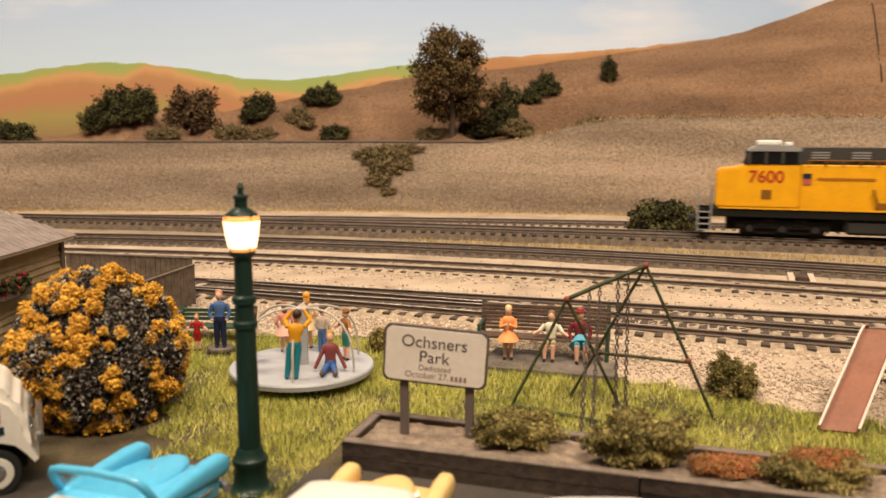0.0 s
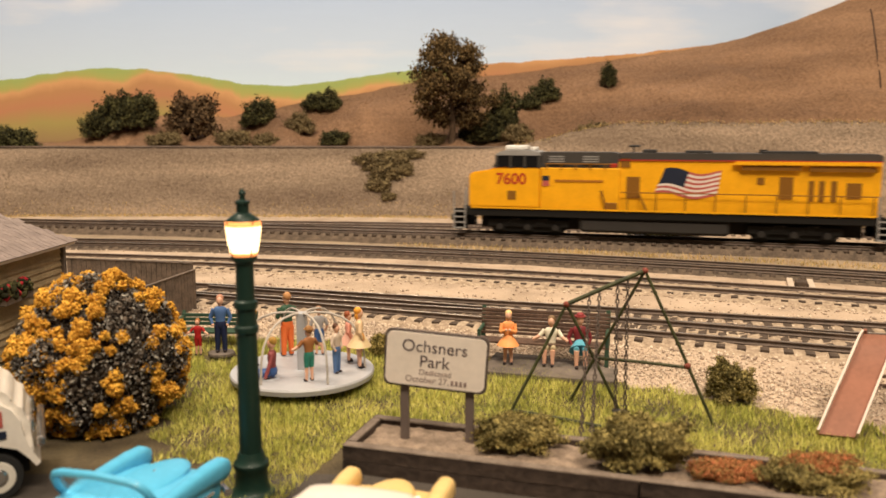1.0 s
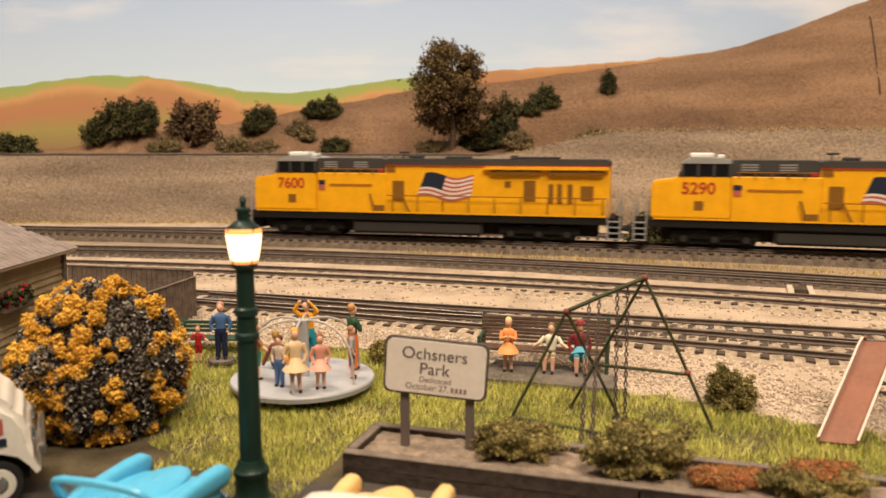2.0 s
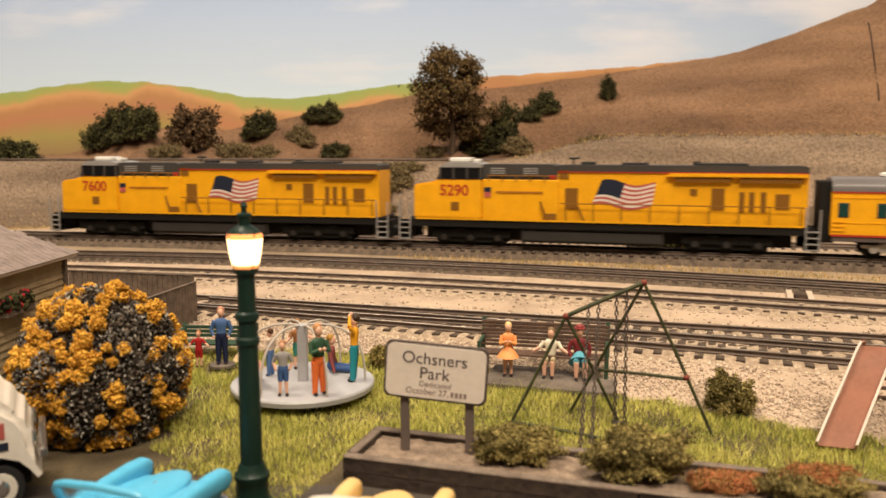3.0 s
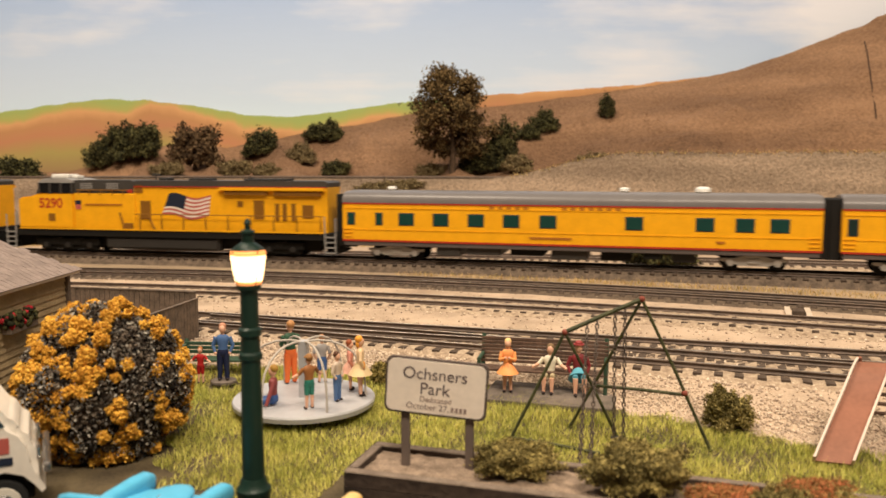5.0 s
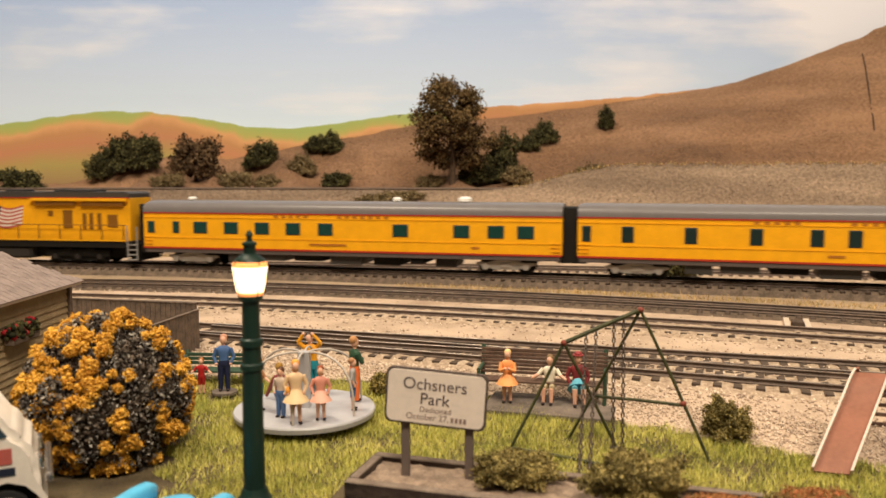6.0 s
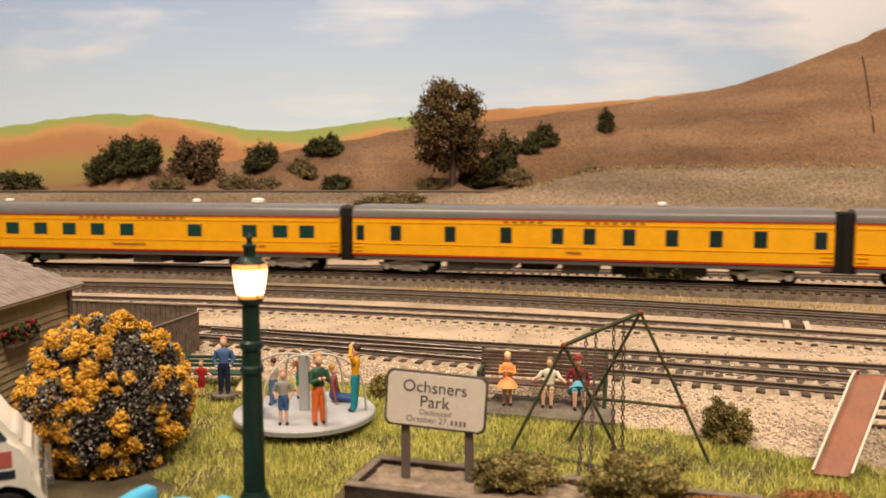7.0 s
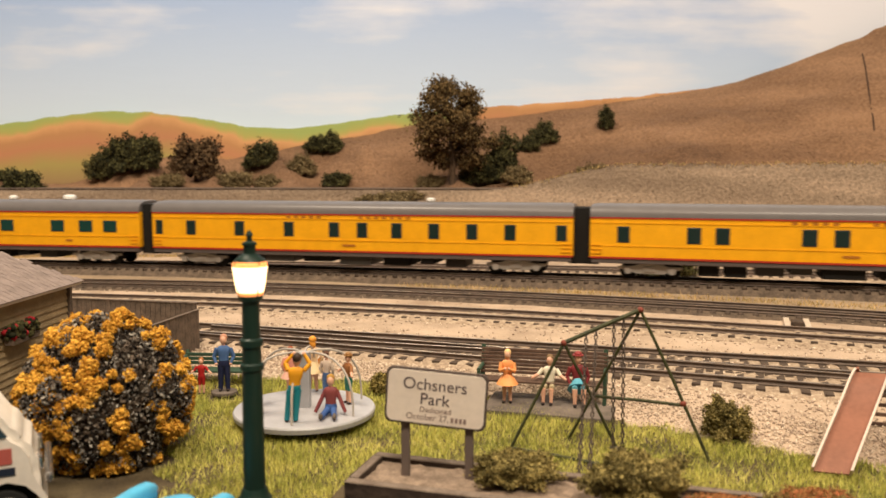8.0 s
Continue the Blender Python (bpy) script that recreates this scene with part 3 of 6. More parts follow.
def at_side(x, y, z):
    """Upright lettering that faces the park."""
    return pose(x * MM, y * MM, z * MM, 90, 0, 0)


def loco_truck(parent, cx):
    bm = bmesh.new()
    for side in (-1, 1):
        y = side * 11.5
        box(bm, cx, y, 8.0, 52, 2.4, 5.0, 0.5)
        # low black bar, added to cover the light gap above the track
        box(bm, cx, side * 10.2, 4.0, 47, 1.4, 3.4, 0.3)
        for dx in (-18, 0, 18):
            box(bm, cx + dx, y - side * 0.2, 5.6, 6.5, 2.8, 5.2, 0.6)
            rod(bm, (cx + dx, y, 5.6), (cx + dx, y + side * 2.0, 5.6), 2.0, seg=10, i=1)
        for dx in (-9, 9):
            box(bm, cx + dx, y + side * 0.4, 9.2, 5, 2.6, 4.4, 0.5)
            rod(bm, (cx + dx - 3, y + side * 0.8, 8), (cx + dx + 4, y + side * 0.8, 11), 0.6, i=1)
    part("truck_frame", bm, [M_BLACK, M_DARK], parent)
    for dx in (-18, 0, 18):
        w = bmesh.new()
        for side in (-1, 1):
            rod(w, (cx + dx, side * 7.2, 5.9), (cx + dx, side * 9.6, 5.9), 5.9, seg=18)
        rod(w, (cx + dx, -7.2, 5.9), (cx + dx, 7.2, 5.9), 1.2)
        part("wheel_set", w, M_BLACK, parent)


def flag(parent, x0, x1, z0, z1, y):
    n, cols = 11, 14
    cells = {0: bmesh.new(), 1: bmesh.new(), 2: bmesh.new()}
    for c in range(cols):
        for r in range(n):
            u0, u1 = c / cols, (c + 1) / cols
            def pt(u, w):
                wave = 1.6 * math.sin(u * 6.6 + 0.6) - 1.2 * u
                sh = x0 + (x1 - x0) * (u + 0.10 * w * (1 - u) - 0.06 * (1 - w))
                return (sh, -y, z0 + (z1 - z0) * w + wave)
            blue = c < 6 and r >= 4
            k = 2 if blue else (r % 2)
            bm = cells[k]
            q = [pt(u0, r / n), pt(u1, r / n), pt(u1, (r + 1) / n), pt(u0, (r + 1) / n)]
            vs = [bm.verts.new(p) for p in q]
            bm.faces.new(vs)
    part("flag_stripes_red", cells[0], M_FLAGR, parent, "waving flag with red stripes")
    part("flag_stripes_white", cells[1], M_FLAGW, parent)
    part("flag_field", cells[2], M_BLUE, parent, "dark blue flag field")


def locomotive(number):
    t = thing("locomotive", 0, 0, 0, 0, "yellow diesel locomotive with grey roof and flag on its flank", "locomotive", "train")
    h = -120.0  # nose front
    W = 17.2
    # frame and sills
    bm = bmesh.new()
    box(bm, 0, 0, 15.0, 246, 33, 5.0, 0.4)
    # added black core that keeps light from showing through between the wheels
    box(bm, 0, 0, 9.0, 226, 17, 9.0)
    part("underframe", bm, M_BLACK, t)
    for s in (-1, 1):
        bm = bmesh.new()
        box(bm, 0, s * W, 17.9, 236, 0.5, 1.0)
        part("sill_stripe", bm, M_YEL, t)
    # nose and cab
    bm = bmesh.new()
    extrude_outline(bm, [(h, 17.9), (h + 46, 17.9), (h + 46, 44), (h + 17, 43.5), (h + 12, 41.5), (h + 1.5, 40.2), (h, 38.5)], -15.6, 15.6)
    bmesh.ops.bevel(bm, geom=list(bm.edges), offset=0.9, segments=2, affect="EDGES")
    part("nose", bm, M_YEL, t)
    bm = bmesh.new()
    extrude_outline(bm, [(h + 15.5, 43.4), (h + 45.5, 43.4), (h + 45.5, 51), (h + 19, 51)], -15.2, 15.2)
    cab = part("cab_glazing", bm, M_CABGLASS, t, "black cab windows")
    for x in (h + 18.0, h + 27, h + 36, h + 45):
        for s in (-1, 1):
            bm = bmesh.new()
            box(bm, x, s * 15.3, 47.2, 1.5, 0.8, 7.8)
            part("window_post", bm, M_GREY, cab)
    bm = bmesh.new()
    extrude_outline(bm, [(h + 17, 50.4), (h + 46, 50.4), (h + 46, 53), (h + 40, 54.3), (h + 23, 54.3), (h + 18, 52.4)], -15.6, 15.6)
    bmesh.ops.bevel(bm, geom=list(bm.edges), offset=0.7, segments=2, affect="EDGES")
    part("cab_roof", bm, M_GRILLE, t, "pale grey cab roof")
    bm = bmesh.new()
    box(bm, h + 29, 0, 55.8, 14, 13, 3.0, 0.8)
    box(bm, h + 40, 0, 55.2, 4, 8, 2.2, 0.6)
    part("roof_unit", bm, M_WHITE, t, "white roof air conditioner")
    # low hood behind the cab
    bm = bmesh.new()
    box(bm, h + 70.5, 0, 30.0, 49, 29, 27.2, 0.6)
    part("low_hood", bm, M_YEL, t)
    bm = bmesh.new()
    extrude_outline(bm, [(h + 45.6, 43.4), (h + 94, 43.4), (h + 94, 52.4), (h + 91, 53.2), (h + 48, 53.2), (h + 45.6, 52.4)], -13.6, 13.6)
    hood_top = part("hood_top", bm, M_GREY, t, "dark grey hood top")
    for x0 in (h + 56, h + 77):
        bm = bmesh.new()
        for k in range(4):
            for s in (-1, 1):
                box(bm, x0, s * 13.8, 46.0 + k * 1.5, 9.5, 0.5, 0.8)
        part("vent_grille", bm, M_GRILLE, hood_top, "pale slatted grille")
    # tall engine hood
    bm = bmesh.new()
    box(bm, h + 167, 0, 32.6, 146, 27, 32.4, 0.5)
    part("engine_hood", bm, M_YEL, t)
    bm = bmesh.new()
    extrude_outline(bm, [(h + 94.2, 48.9), (h + 240, 48.9), (h + 240, 51.8), (h + 238, 53.0), (h + 96, 53.0), (h + 94.2, 52.0)], -13.9, 13.9)
    roof = part("hood_roof", bm, M_GREY, t, "dark grey engine roof")
    for s in (-1, 1):
        bm = bmesh.new()
        box(bm, h + 167, s * 14.0, 48.6, 146, 0.4, 0.7)
        part("roof_stripe", bm, M_RED, t, "thin red line under the roof")
    bm = bmesh.new()
    box(bm, h + 112, 0, 53.8, 9, 7, 2.4, 0.6)
    box(bm, h + 141, 0, 53.6, 16, 12, 1.8, 0.5)
    rod(bm, (h + 178, 0, 53), (h + 178, 0, 55.2), 2.4, seg=12)
    box(bm, h + 192, 0, 53.6, 30, 20, 1.6, 0.4)
    part("roof_fan", bm, M_DARK, roof)
    bm = bmesh.new()
    rod(bm, (h + 102, 3, 53), (h + 102, 3, 57), 0.5)
    rod(bm, (h + 99, 3, 57), (h + 106, 3, 57), 0.7)
    part("horn", bm, M_DARK, roof)
    # radiator wings at the rear
    bm = bmesh.new()
    extrude_outline(bm, [(h + 160, 46.4), (h + 239, 46.4), (h + 239, 48.4), (h + 162, 48.4)], -16.8, 16.8)
    part("radiator_wing", bm, M_YEL, t)
    # the brown of the strips below the wing stands in for the overhang's shade
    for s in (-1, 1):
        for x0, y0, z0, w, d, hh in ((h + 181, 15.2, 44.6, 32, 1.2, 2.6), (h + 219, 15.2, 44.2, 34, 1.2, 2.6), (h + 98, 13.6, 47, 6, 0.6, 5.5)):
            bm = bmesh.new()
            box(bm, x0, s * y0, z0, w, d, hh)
            part("radiator_grille", bm, M_PANEL, t, "brown radiator grille with shade painted into its colour")
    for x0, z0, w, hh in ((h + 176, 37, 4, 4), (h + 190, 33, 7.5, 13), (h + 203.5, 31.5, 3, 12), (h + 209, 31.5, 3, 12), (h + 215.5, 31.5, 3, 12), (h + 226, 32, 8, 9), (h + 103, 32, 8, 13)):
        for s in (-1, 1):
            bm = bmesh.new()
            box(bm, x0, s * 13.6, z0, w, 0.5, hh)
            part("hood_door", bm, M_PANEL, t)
    # red panel behind the cab
    bm = bmesh.new()
    box(bm, h + 91, 0, 45.2, 4.2, 28.2, 2.6, 0.3)
    part("marker_panel", bm, M_RED, t)
    # side window and door of the cab
    bm = bmesh.new()
    for s in (-1, 1):
        box(bm, h + 28, s * 15.6, 26, 5.5, 0.5, 5.5)
    part("side_box", bm, M_PANEL, t)
    # fuel tank
    bm = bmesh.new()
    extrude_outline(bm, [(h + 71, 12.5), (h + 160, 12.5), (h + 160, 5.2), (h + 158, 3.6), (h + 73, 3.6), (h + 71, 5.2)], -15.4, 15.4)
    bmesh.ops.bevel(bm, geom=[e for e in bm.edges if abs(e.verts[0].co.y - e.verts[1].co.y) < 0.01], offset=1.6, segments=3, affect="EDGES")
    part("fuel_tank", bm, M_DARK, t, "dark grey fuel tank", True)
    loco_truck(t, h + 38)
    loco_truck(t, h + 196)
    # steps at both ends
    for x0, d in ((h - 6, -1), (h + 243, 1)):
        for s in (-1, 1):
            bm = bmesh.new()
            box(bm, x0, s * 11.4, 10, 8.4, 0.6, 13)
            ladder = part("step_ladder", bm, M_BLACK, t)
            for k in range(4):
                bm = bmesh.new()
                box(bm, x0, s * 14.2, 4.2 + k * 3.6, 8.6, 4.8, 0.9, 0, 0)
                box(bm, x0, s * 16.8, 4.2 + k * 3.6, 8.4, 0.4, 0.9, 0, 1)
                part("step", bm, [M_BLACK, M_GRILLE], ladder, "black step with a white edge")
            for a, b in (((x0 + d * 3.6, s * 16.6, 4), (x0 + d * 3.6, s * 16.6, 28)), ((x0 - d * 3.6, s * 16.6, 4), (x0 - d * 4.2, s * 16.6, 29))):
                bm = bmesh.new()
                rod(bm, a, b, 0.5)
                part("grab_iron", bm, M_GRILLE, t)
        bm = bmesh.new()
        box(bm, x0 + d * 1.5, 0, 9, 4, 30, 12, 0.5)
        part("pilot", bm, M_BLACK, t)
        bm = bmesh.new()
        rod(bm, (x0 + d * 3, 0, 9.5), (x0 + d * 8, 0, 9.5), 1.8, seg=8)
        box(bm, x0 + d * 8, 0, 9.5, 3, 4.4, 4.2, 0.5)
        part("coupler", bm, M_DARK, t)
    # handrails
    for s in (-1, 1):
        bm = bmesh.new()
        rod(bm, (h + 96, s * 16.7, 29), (h + 238, s * 16.7, 29), 0.35, seg=6)
        for x in np.arange(h + 100, h + 239, 17.0):
            rod(bm, (x, s * 16.7, 16.5), (x, s * 16.7, 29), 0.4, seg=6)
        part("handrail", bm, M_PANEL, t)
        bm = bmesh.new()
        rod(bm, (h + 49, s * 14.8, 46), (h + 90, s * 14.8, 46), 0.35, seg=6)
        for x in np.arange(h + 50, h + 90, 9.0):
            rod(bm, (x, s * 14.8, 42.5), (x, s * 14.8, 46), 0.4, seg=6)
        part("upper_rail", bm, M_PANEL, t)
        bm = bmesh.new()
        rod(bm, (h + 84, s * 16.6, 30), (h + 88, s * 16.6, 17), 0.7, seg=6)
        rod(bm, (h + 106, s * 16.6, 30), (h + 112, s * 16.6, 17), 0.7, seg=6)
        box(bm, h + 90, s * 16.2, 20, 8, 1.2, 5, 0.3)
        part("walkway_bracket", bm, M_PANEL, t)
        # shield and name bar
        bm = bmesh.new()
        box(bm, h + 49.5, s * 14.85, 37.0, 4.6, 0.4, 3.0, 0, 0)
        box(bm, h + 49.5, s * 14.85, 33.8, 4.2, 0.4, 3.2, 0, 1)
        part("emblem", bm, [M_BLUE, M_FLAGR], t, "small blue and red emblem")
        bm = bmesh.new()
        box(bm, h + 70, s * 14.8, 35.6, 30, 0.3, 1.2)
        part("name_bar", bm, M_LETTERB, t)
    flag(t, h + 118, h + 154, 28, 43.0, 13.75)
    lettering(number, 9.8, M_LETTER, t, at_side(h + 27.5, -15.75, 36.0), "road_number", bold=0.22)
    # the plan above is a little long: bring it to 1:87
    for o in t.children_recursive:
        o.data.transform(Matrix.Scale(0.98, 4))
        o.matrix_basis = Matrix.Translation(o.matrix_basis.translation * 0.98) @ o.matrix_basis.to_3x3().to_4x4()
    return t


def rounded_roof(bm, x0, x1, half, z0, z1, i=0, inset=0.0):
    prof = [(-half, z0)]
    for k in range(9):
        a = math.pi * k / 8
        prof.append((-half * math.copysign(abs(math.cos(a)) ** 0.6, math.cos(a)), z0 + (z1 - z0) * (0.25 + 0.75 * math.sin(a))))
    prof.append((half, z0))
    n = len(prof)
    rings = []
    for x, s in ((x0, 0.93), (x0 + 3, 1.0), (x1 - 3, 1.0), (x1, 0.93)):
        rings.append([bm.verts.new((x, y, z0 + (z - z0) * s)) for y, z in prof])
    for a, b in zip(rings, rings[1:]):
        for k in range(n - 1):
            bm.faces.new((a[k], a[k + 1], b[k + 1], b[k])).material_index = i
    bm.faces.new(rings[0]).material_index = i
    bm.faces.new(list(reversed(rings[-1]))).material_index = i


def coach_truck(parent, cx):
    bm = bmesh.new()
    for side in (-1, 1):
        y = side * 12.2
        extrude_outline(bm, [(cx - 19, 6.5), (cx - 12, 5.2), (cx - 8, 3.6), (cx + 8, 3.6), (cx + 12, 5.2), (cx + 19, 6.5), (cx + 19, 8), (cx + 10, 8.2), (cx + 5, 9.6), (cx - 5, 9.6), (cx - 10, 8.2), (cx - 19, 8)], y - 1.0, y + 1.0)
        for dx in (-13, 13):
            rod(bm, (cx + dx, y - side, 5.6), (cx + dx, y + side * 2.0, 5.6), 2.3, seg=10)
        box(bm, cx, y + side * 0.8, 6.4, 7, 1.8, 3.4, 0.5)
    part("truck_frame", bm, M_SILVER, parent, "silver weathered truck side frame")
    for dx in (-13, 13):
        w = bmesh.new()
        for side in (-1, 1):
            rod(w, (cx + dx, side * 7.2, 5.1), (cx + dx, side * 9.6, 5.1), 5.1, seg=18)
        rod(w, (cx + dx, -7.2, 5.1), (cx + dx, 7.2, 5.1), 1.2)
        part("wheel_set", w, M_BLACK, parent)


def coach(label, windows, wide, tall, glass, domes, letters, plates):
    L = 297.0
    h = -L / 2
    t = thing("passenger_coach", 0, 0, 0, 0, label, "coach", "train")
    bm = bmesh.new()
    box(bm, 0, 0, 25.6, L - 4, 33.6, 25.2, 0.5)
    body = part("body", bm, M_YEL, t, "glossy yellow coach body")
    bm = bmesh.new()
    for s in (-1, 1):
        box(bm, 0, s * 16.9, 13.3, L - 4.4, 0.4, 1.2)
        box(bm, 0, s * 16.9, 37.6, L - 4.4, 0.4, 0.9)
    part("red_line", bm, M_RED, body, "thin red lining")
    bm = bmesh.new()
    for s in (-1, 1):
        for z in (20.6, 34.6):
            box(bm, 0, s * 16.9, z, L - 5, 0.35, 0.45)
    part("belt_rail", bm, M_YEL, body)
    bm = bmesh.new()
    box(bm, 0, 0, 11.3, L - 6, 33.2, 3.0, 0.4)
    part("skirt", bm, M_SKIRT, t, "grey lower skirt")
    bm = bmesh.new()
    rounded_roof(bm, h + 2, h + L - 2, 17.0, 38.1, 46.2)
    roof = part("roof", bm, M_ROOFGREY, t, "smooth grey rounded roof", True)
    for x, w in zip(windows, wide):
        for s in (-1, 1):
            bm = bmesh.new()
            box(bm, h + x, s * 16.75, 27.6, w + 1.2, 0.5, tall + 1.1, 0.2)
            wf = part("window", bm, M_GREY, t)
            bm = bmesh.new()
            box(bm, h + x, s * 16.95, 27.6, w, 0.5, tall, 0.2)
            part("pane", bm, glass, wf, "dark green tinted pane")
    for x, r, hh in domes:
        bm = bmesh.new()
        lathe(bm, [(r * 0.5, 45.0), (r * 0.5, 46.4), (r, 46.6), (r * 0.95, 46.6 + hh * 0.6), (r * 0.6, 46.6 + hh)], 14, 0, h + x, 0)
        part("roof_dome", bm, M_WHITE, roof, "white roof dome", True)
    for x0, n in letters:
        for k in range(n):
            for s in (-1, 1):
                bm = bmesh.new()
                box(bm, h + x0 + k * 5.4, s * 17.0, 35.9, 3.0, 0.3, 1.7)
                part("letter_bar", bm, M_LETTERB, body)
    for x0, w in plates:
        for s in (-1, 1):
            bm = bmesh.new()
            box(bm, h + x0, s * 17.0, 17.4, w, 0.3, 1.4)
            part("name_bar", bm, M_LETTERB, body)
    for x in (h + 1.2, h + L - 1.2):
        bm = bmesh.new()
        box(bm, x + math.copysign(1.9, x), 0, 26, 6.6, 25, 35, 0.6)
        part("diaphragm", bm, M_BLACK, t, "black folding end diaphragm")
    for x0 in (h + 6, h + L - 6):
        bm = bmesh.new()
        for z in (16, 18.5, 21):
            box(bm, x0, -17.1, z, 6.5, 0.5, 0.5)
        part("grab_iron", bm, M_YEL, body)
    rng = random.Random(len(windows))
    x = 66.0
    while x < 226:
        w = rng.uniform(9, 24)
        bm = bmesh.new()
        hh = rng.uniform(4.5, 7.5)
        box(bm, h + x + w / 2, 0, 10.6 - hh / 2, w, rng.uniform(24, 30), hh, 0.5)
        part("underfloor_box", bm, rng.choice([M_BLACK, M_DARK, M_DARK, M_GREY]), t)
        x += w + rng.uniform(2, 8)
    coach_truck(t, h + 38)
    coach_truck(t, h + L - 38)
    for d in (-1, 1):
        bm = bmesh.new()
        rod(bm, (d * (L / 2 - 6), 0, 9), (d * (L / 2 + 3), 0, 9), 1.8)
        part("coupler", bm, M_DARK, t)
    return t


TRAIN = [
    (locomotive("7600"), 286.9),
    (locomotive("5290"), 547.0),
    (coach("yellow passenger coach with white roof domes and green windows", (8.1, 27.6, 46.3, 69.5, 92.6, 115.2, 138.3, 190.3, 230.9, 253.2, 272.2),
           (4.5, 4.0, 9.5, 9.5, 9.5, 9.5, 9.5, 9.5, 9.5, 9.5, 9.5), 7.2, M_GLASSG, ((31.2, 3.2, 2.0), (183.5, 3.2, 2.4), (230.0, 4.8, 3.0)), ((102.9, 5), (148.3, 7)), ((140, 26), (240, 5))), 823.6),
    (coach("glossy yellow passenger coach with grey roof and narrow dark windows", (7.5, 32.3, 69.0, 105.4, 137.7, 157.4, 181.0, 206.0, 231.0, 255.6, 287.8),
           (4.4, 6.2, 6.2, 6.2, 6.2, 6.2, 6.2, 6.2, 6.2, 6.2, 5.6), 8.8, M_GLASS, ((200, 3.0, 2.2),), ((105.4, 5), (156.4, 7)), ((148, 9),)), 1127.1),
    (coach("glossy yellow passenger coach with grey roof and paired dark windows", (22.2, 63.2, 79.3, 126.2, 143.1, 186.2, 203.1, 281.0),
           (6.4, 7.0, 7.0, 7.0, 7.0, 7.0, 7.0, 6.0), 8.8, M_GLASS, (), ((118, 5), (160, 7)), ((148, 9),)), 1431.4),
]
SPEED = 148.36


def line_table():
    xs = np.arange(-1640.0, 1640.0, 2.0)
    ys = np.array([line_e(x) for x in xs])
    s = np.concatenate([[0], np.cumsum(np.hypot(np.diff(xs), np.diff(ys)))])
    return xs, s - np.interp(0.0, xs, s)


LINE_XS, LINE_S = line_table()


def train_pose(s):
    a, b = np.interp(s - 78, LINE_S, LINE_XS), np.interp(s + 78, LINE_S, LINE_XS)
    ya, yb = line_e(a), line_e(b)
    return pose((a + b) / 2 * MM, (ya + yb) / 2 * MM, (RAIL_Z + MAIN_LIFT) * MM, 0, 0, math.degrees(math.atan2(yb - ya, b - a)))


# ---------- park ----------
M_IRON = plain("lamp_green", (0.008, 0.028, 0.020), 0.5, 0, 0.08)
M_GLOBE = glowing("lamp_glow", (1.0, 0.70, 0.36), 3.2)
M_EMBER = glowing("lamp_ember", (1.0, 0.36, 0.10), 1.1)
M_CONC = surface("slab_concrete", (0.19, 0.155, 0.13), (0.09, 0.075, 0.06), 200, 0.9, 0.4)
M_STEEL = plain("ride_grey", (0.46, 0.46, 0.48), 0.45, 0.1)
M_WIRE = plain("ride_wire", (0.50, 0.45, 0.40), 0.5, 0.0)
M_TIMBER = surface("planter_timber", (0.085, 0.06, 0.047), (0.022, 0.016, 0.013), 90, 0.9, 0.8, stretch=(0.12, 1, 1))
M_TIMBERTOP = surface("timber_pale", (0.24, 0.19, 0.15), (0.12, 0.09, 0.07), 220, 0.9, 0.6)
M_MULCH = surface("planter_soil", (0.36, 0.27, 0.20), (0.15, 0.11, 0.08), 400, 0.95, 0.8)
M_POST = plain("sign_post", (0.16, 0.125, 0.11), 0.7)
M_BOARD = plain("sign_face", (0.86, 0.77, 0.68), 0.6)
M_FRAME = plain("sign_frame", (0.11, 0.085, 0.075), 0.6)
M_INKP = plain("sign_ink_worn", (0.30, 0.22, 0.20), 0.6)
M_INK = plain("sign_ink", (0.10, 0.075, 0.085), 0.6)
M_SWING = surface("swing_green", (0.085, 0.088, 0.036), (0.03, 0.034, 0.017), 300, 0.55, 0.2)
M_RUST = plain("swing_red", (0.24, 0.06, 0.04), 0.6)
M_CHAIN = plain("chain_brown", (0.13, 0.10, 0.085), 0.5, 0.5)
M_SLAT = surface("bench_slat", (0.17, 0.105, 0.075), (0.07, 0.045, 0.035), 250, 0.7, 0.3)
M_BENCHG = plain("bench_green", (0.045, 0.085, 0.055), 0.5)
M_SLIDE = surface("slide_bed", (0.29, 0.125, 0.08), (0.22, 0.095, 0.06), 150, 0.5, 0.1)
M_SLIDEW = plain("slide_rim", (0.70, 0.58, 0.50), 0.55)
M_FENCE = surface("fence_board", (0.20, 0.15, 0.115), (0.09, 0.07, 0.055), 250, 0.85, 0.4)
M_CLAP = surface("clapboard_tan", (0.40, 0.30, 0.17), (0.27, 0.20, 0.11), 150, 0.8, 0.2)
M_SHINGLE = surface("roof_shingle", (0.30, 0.24, 0.215), (0.19, 0.15, 0.135), 200, 0.85, 0.3)
M_TRIMW = plain("house_trim", (0.60, 0.50, 0.40), 0.6)


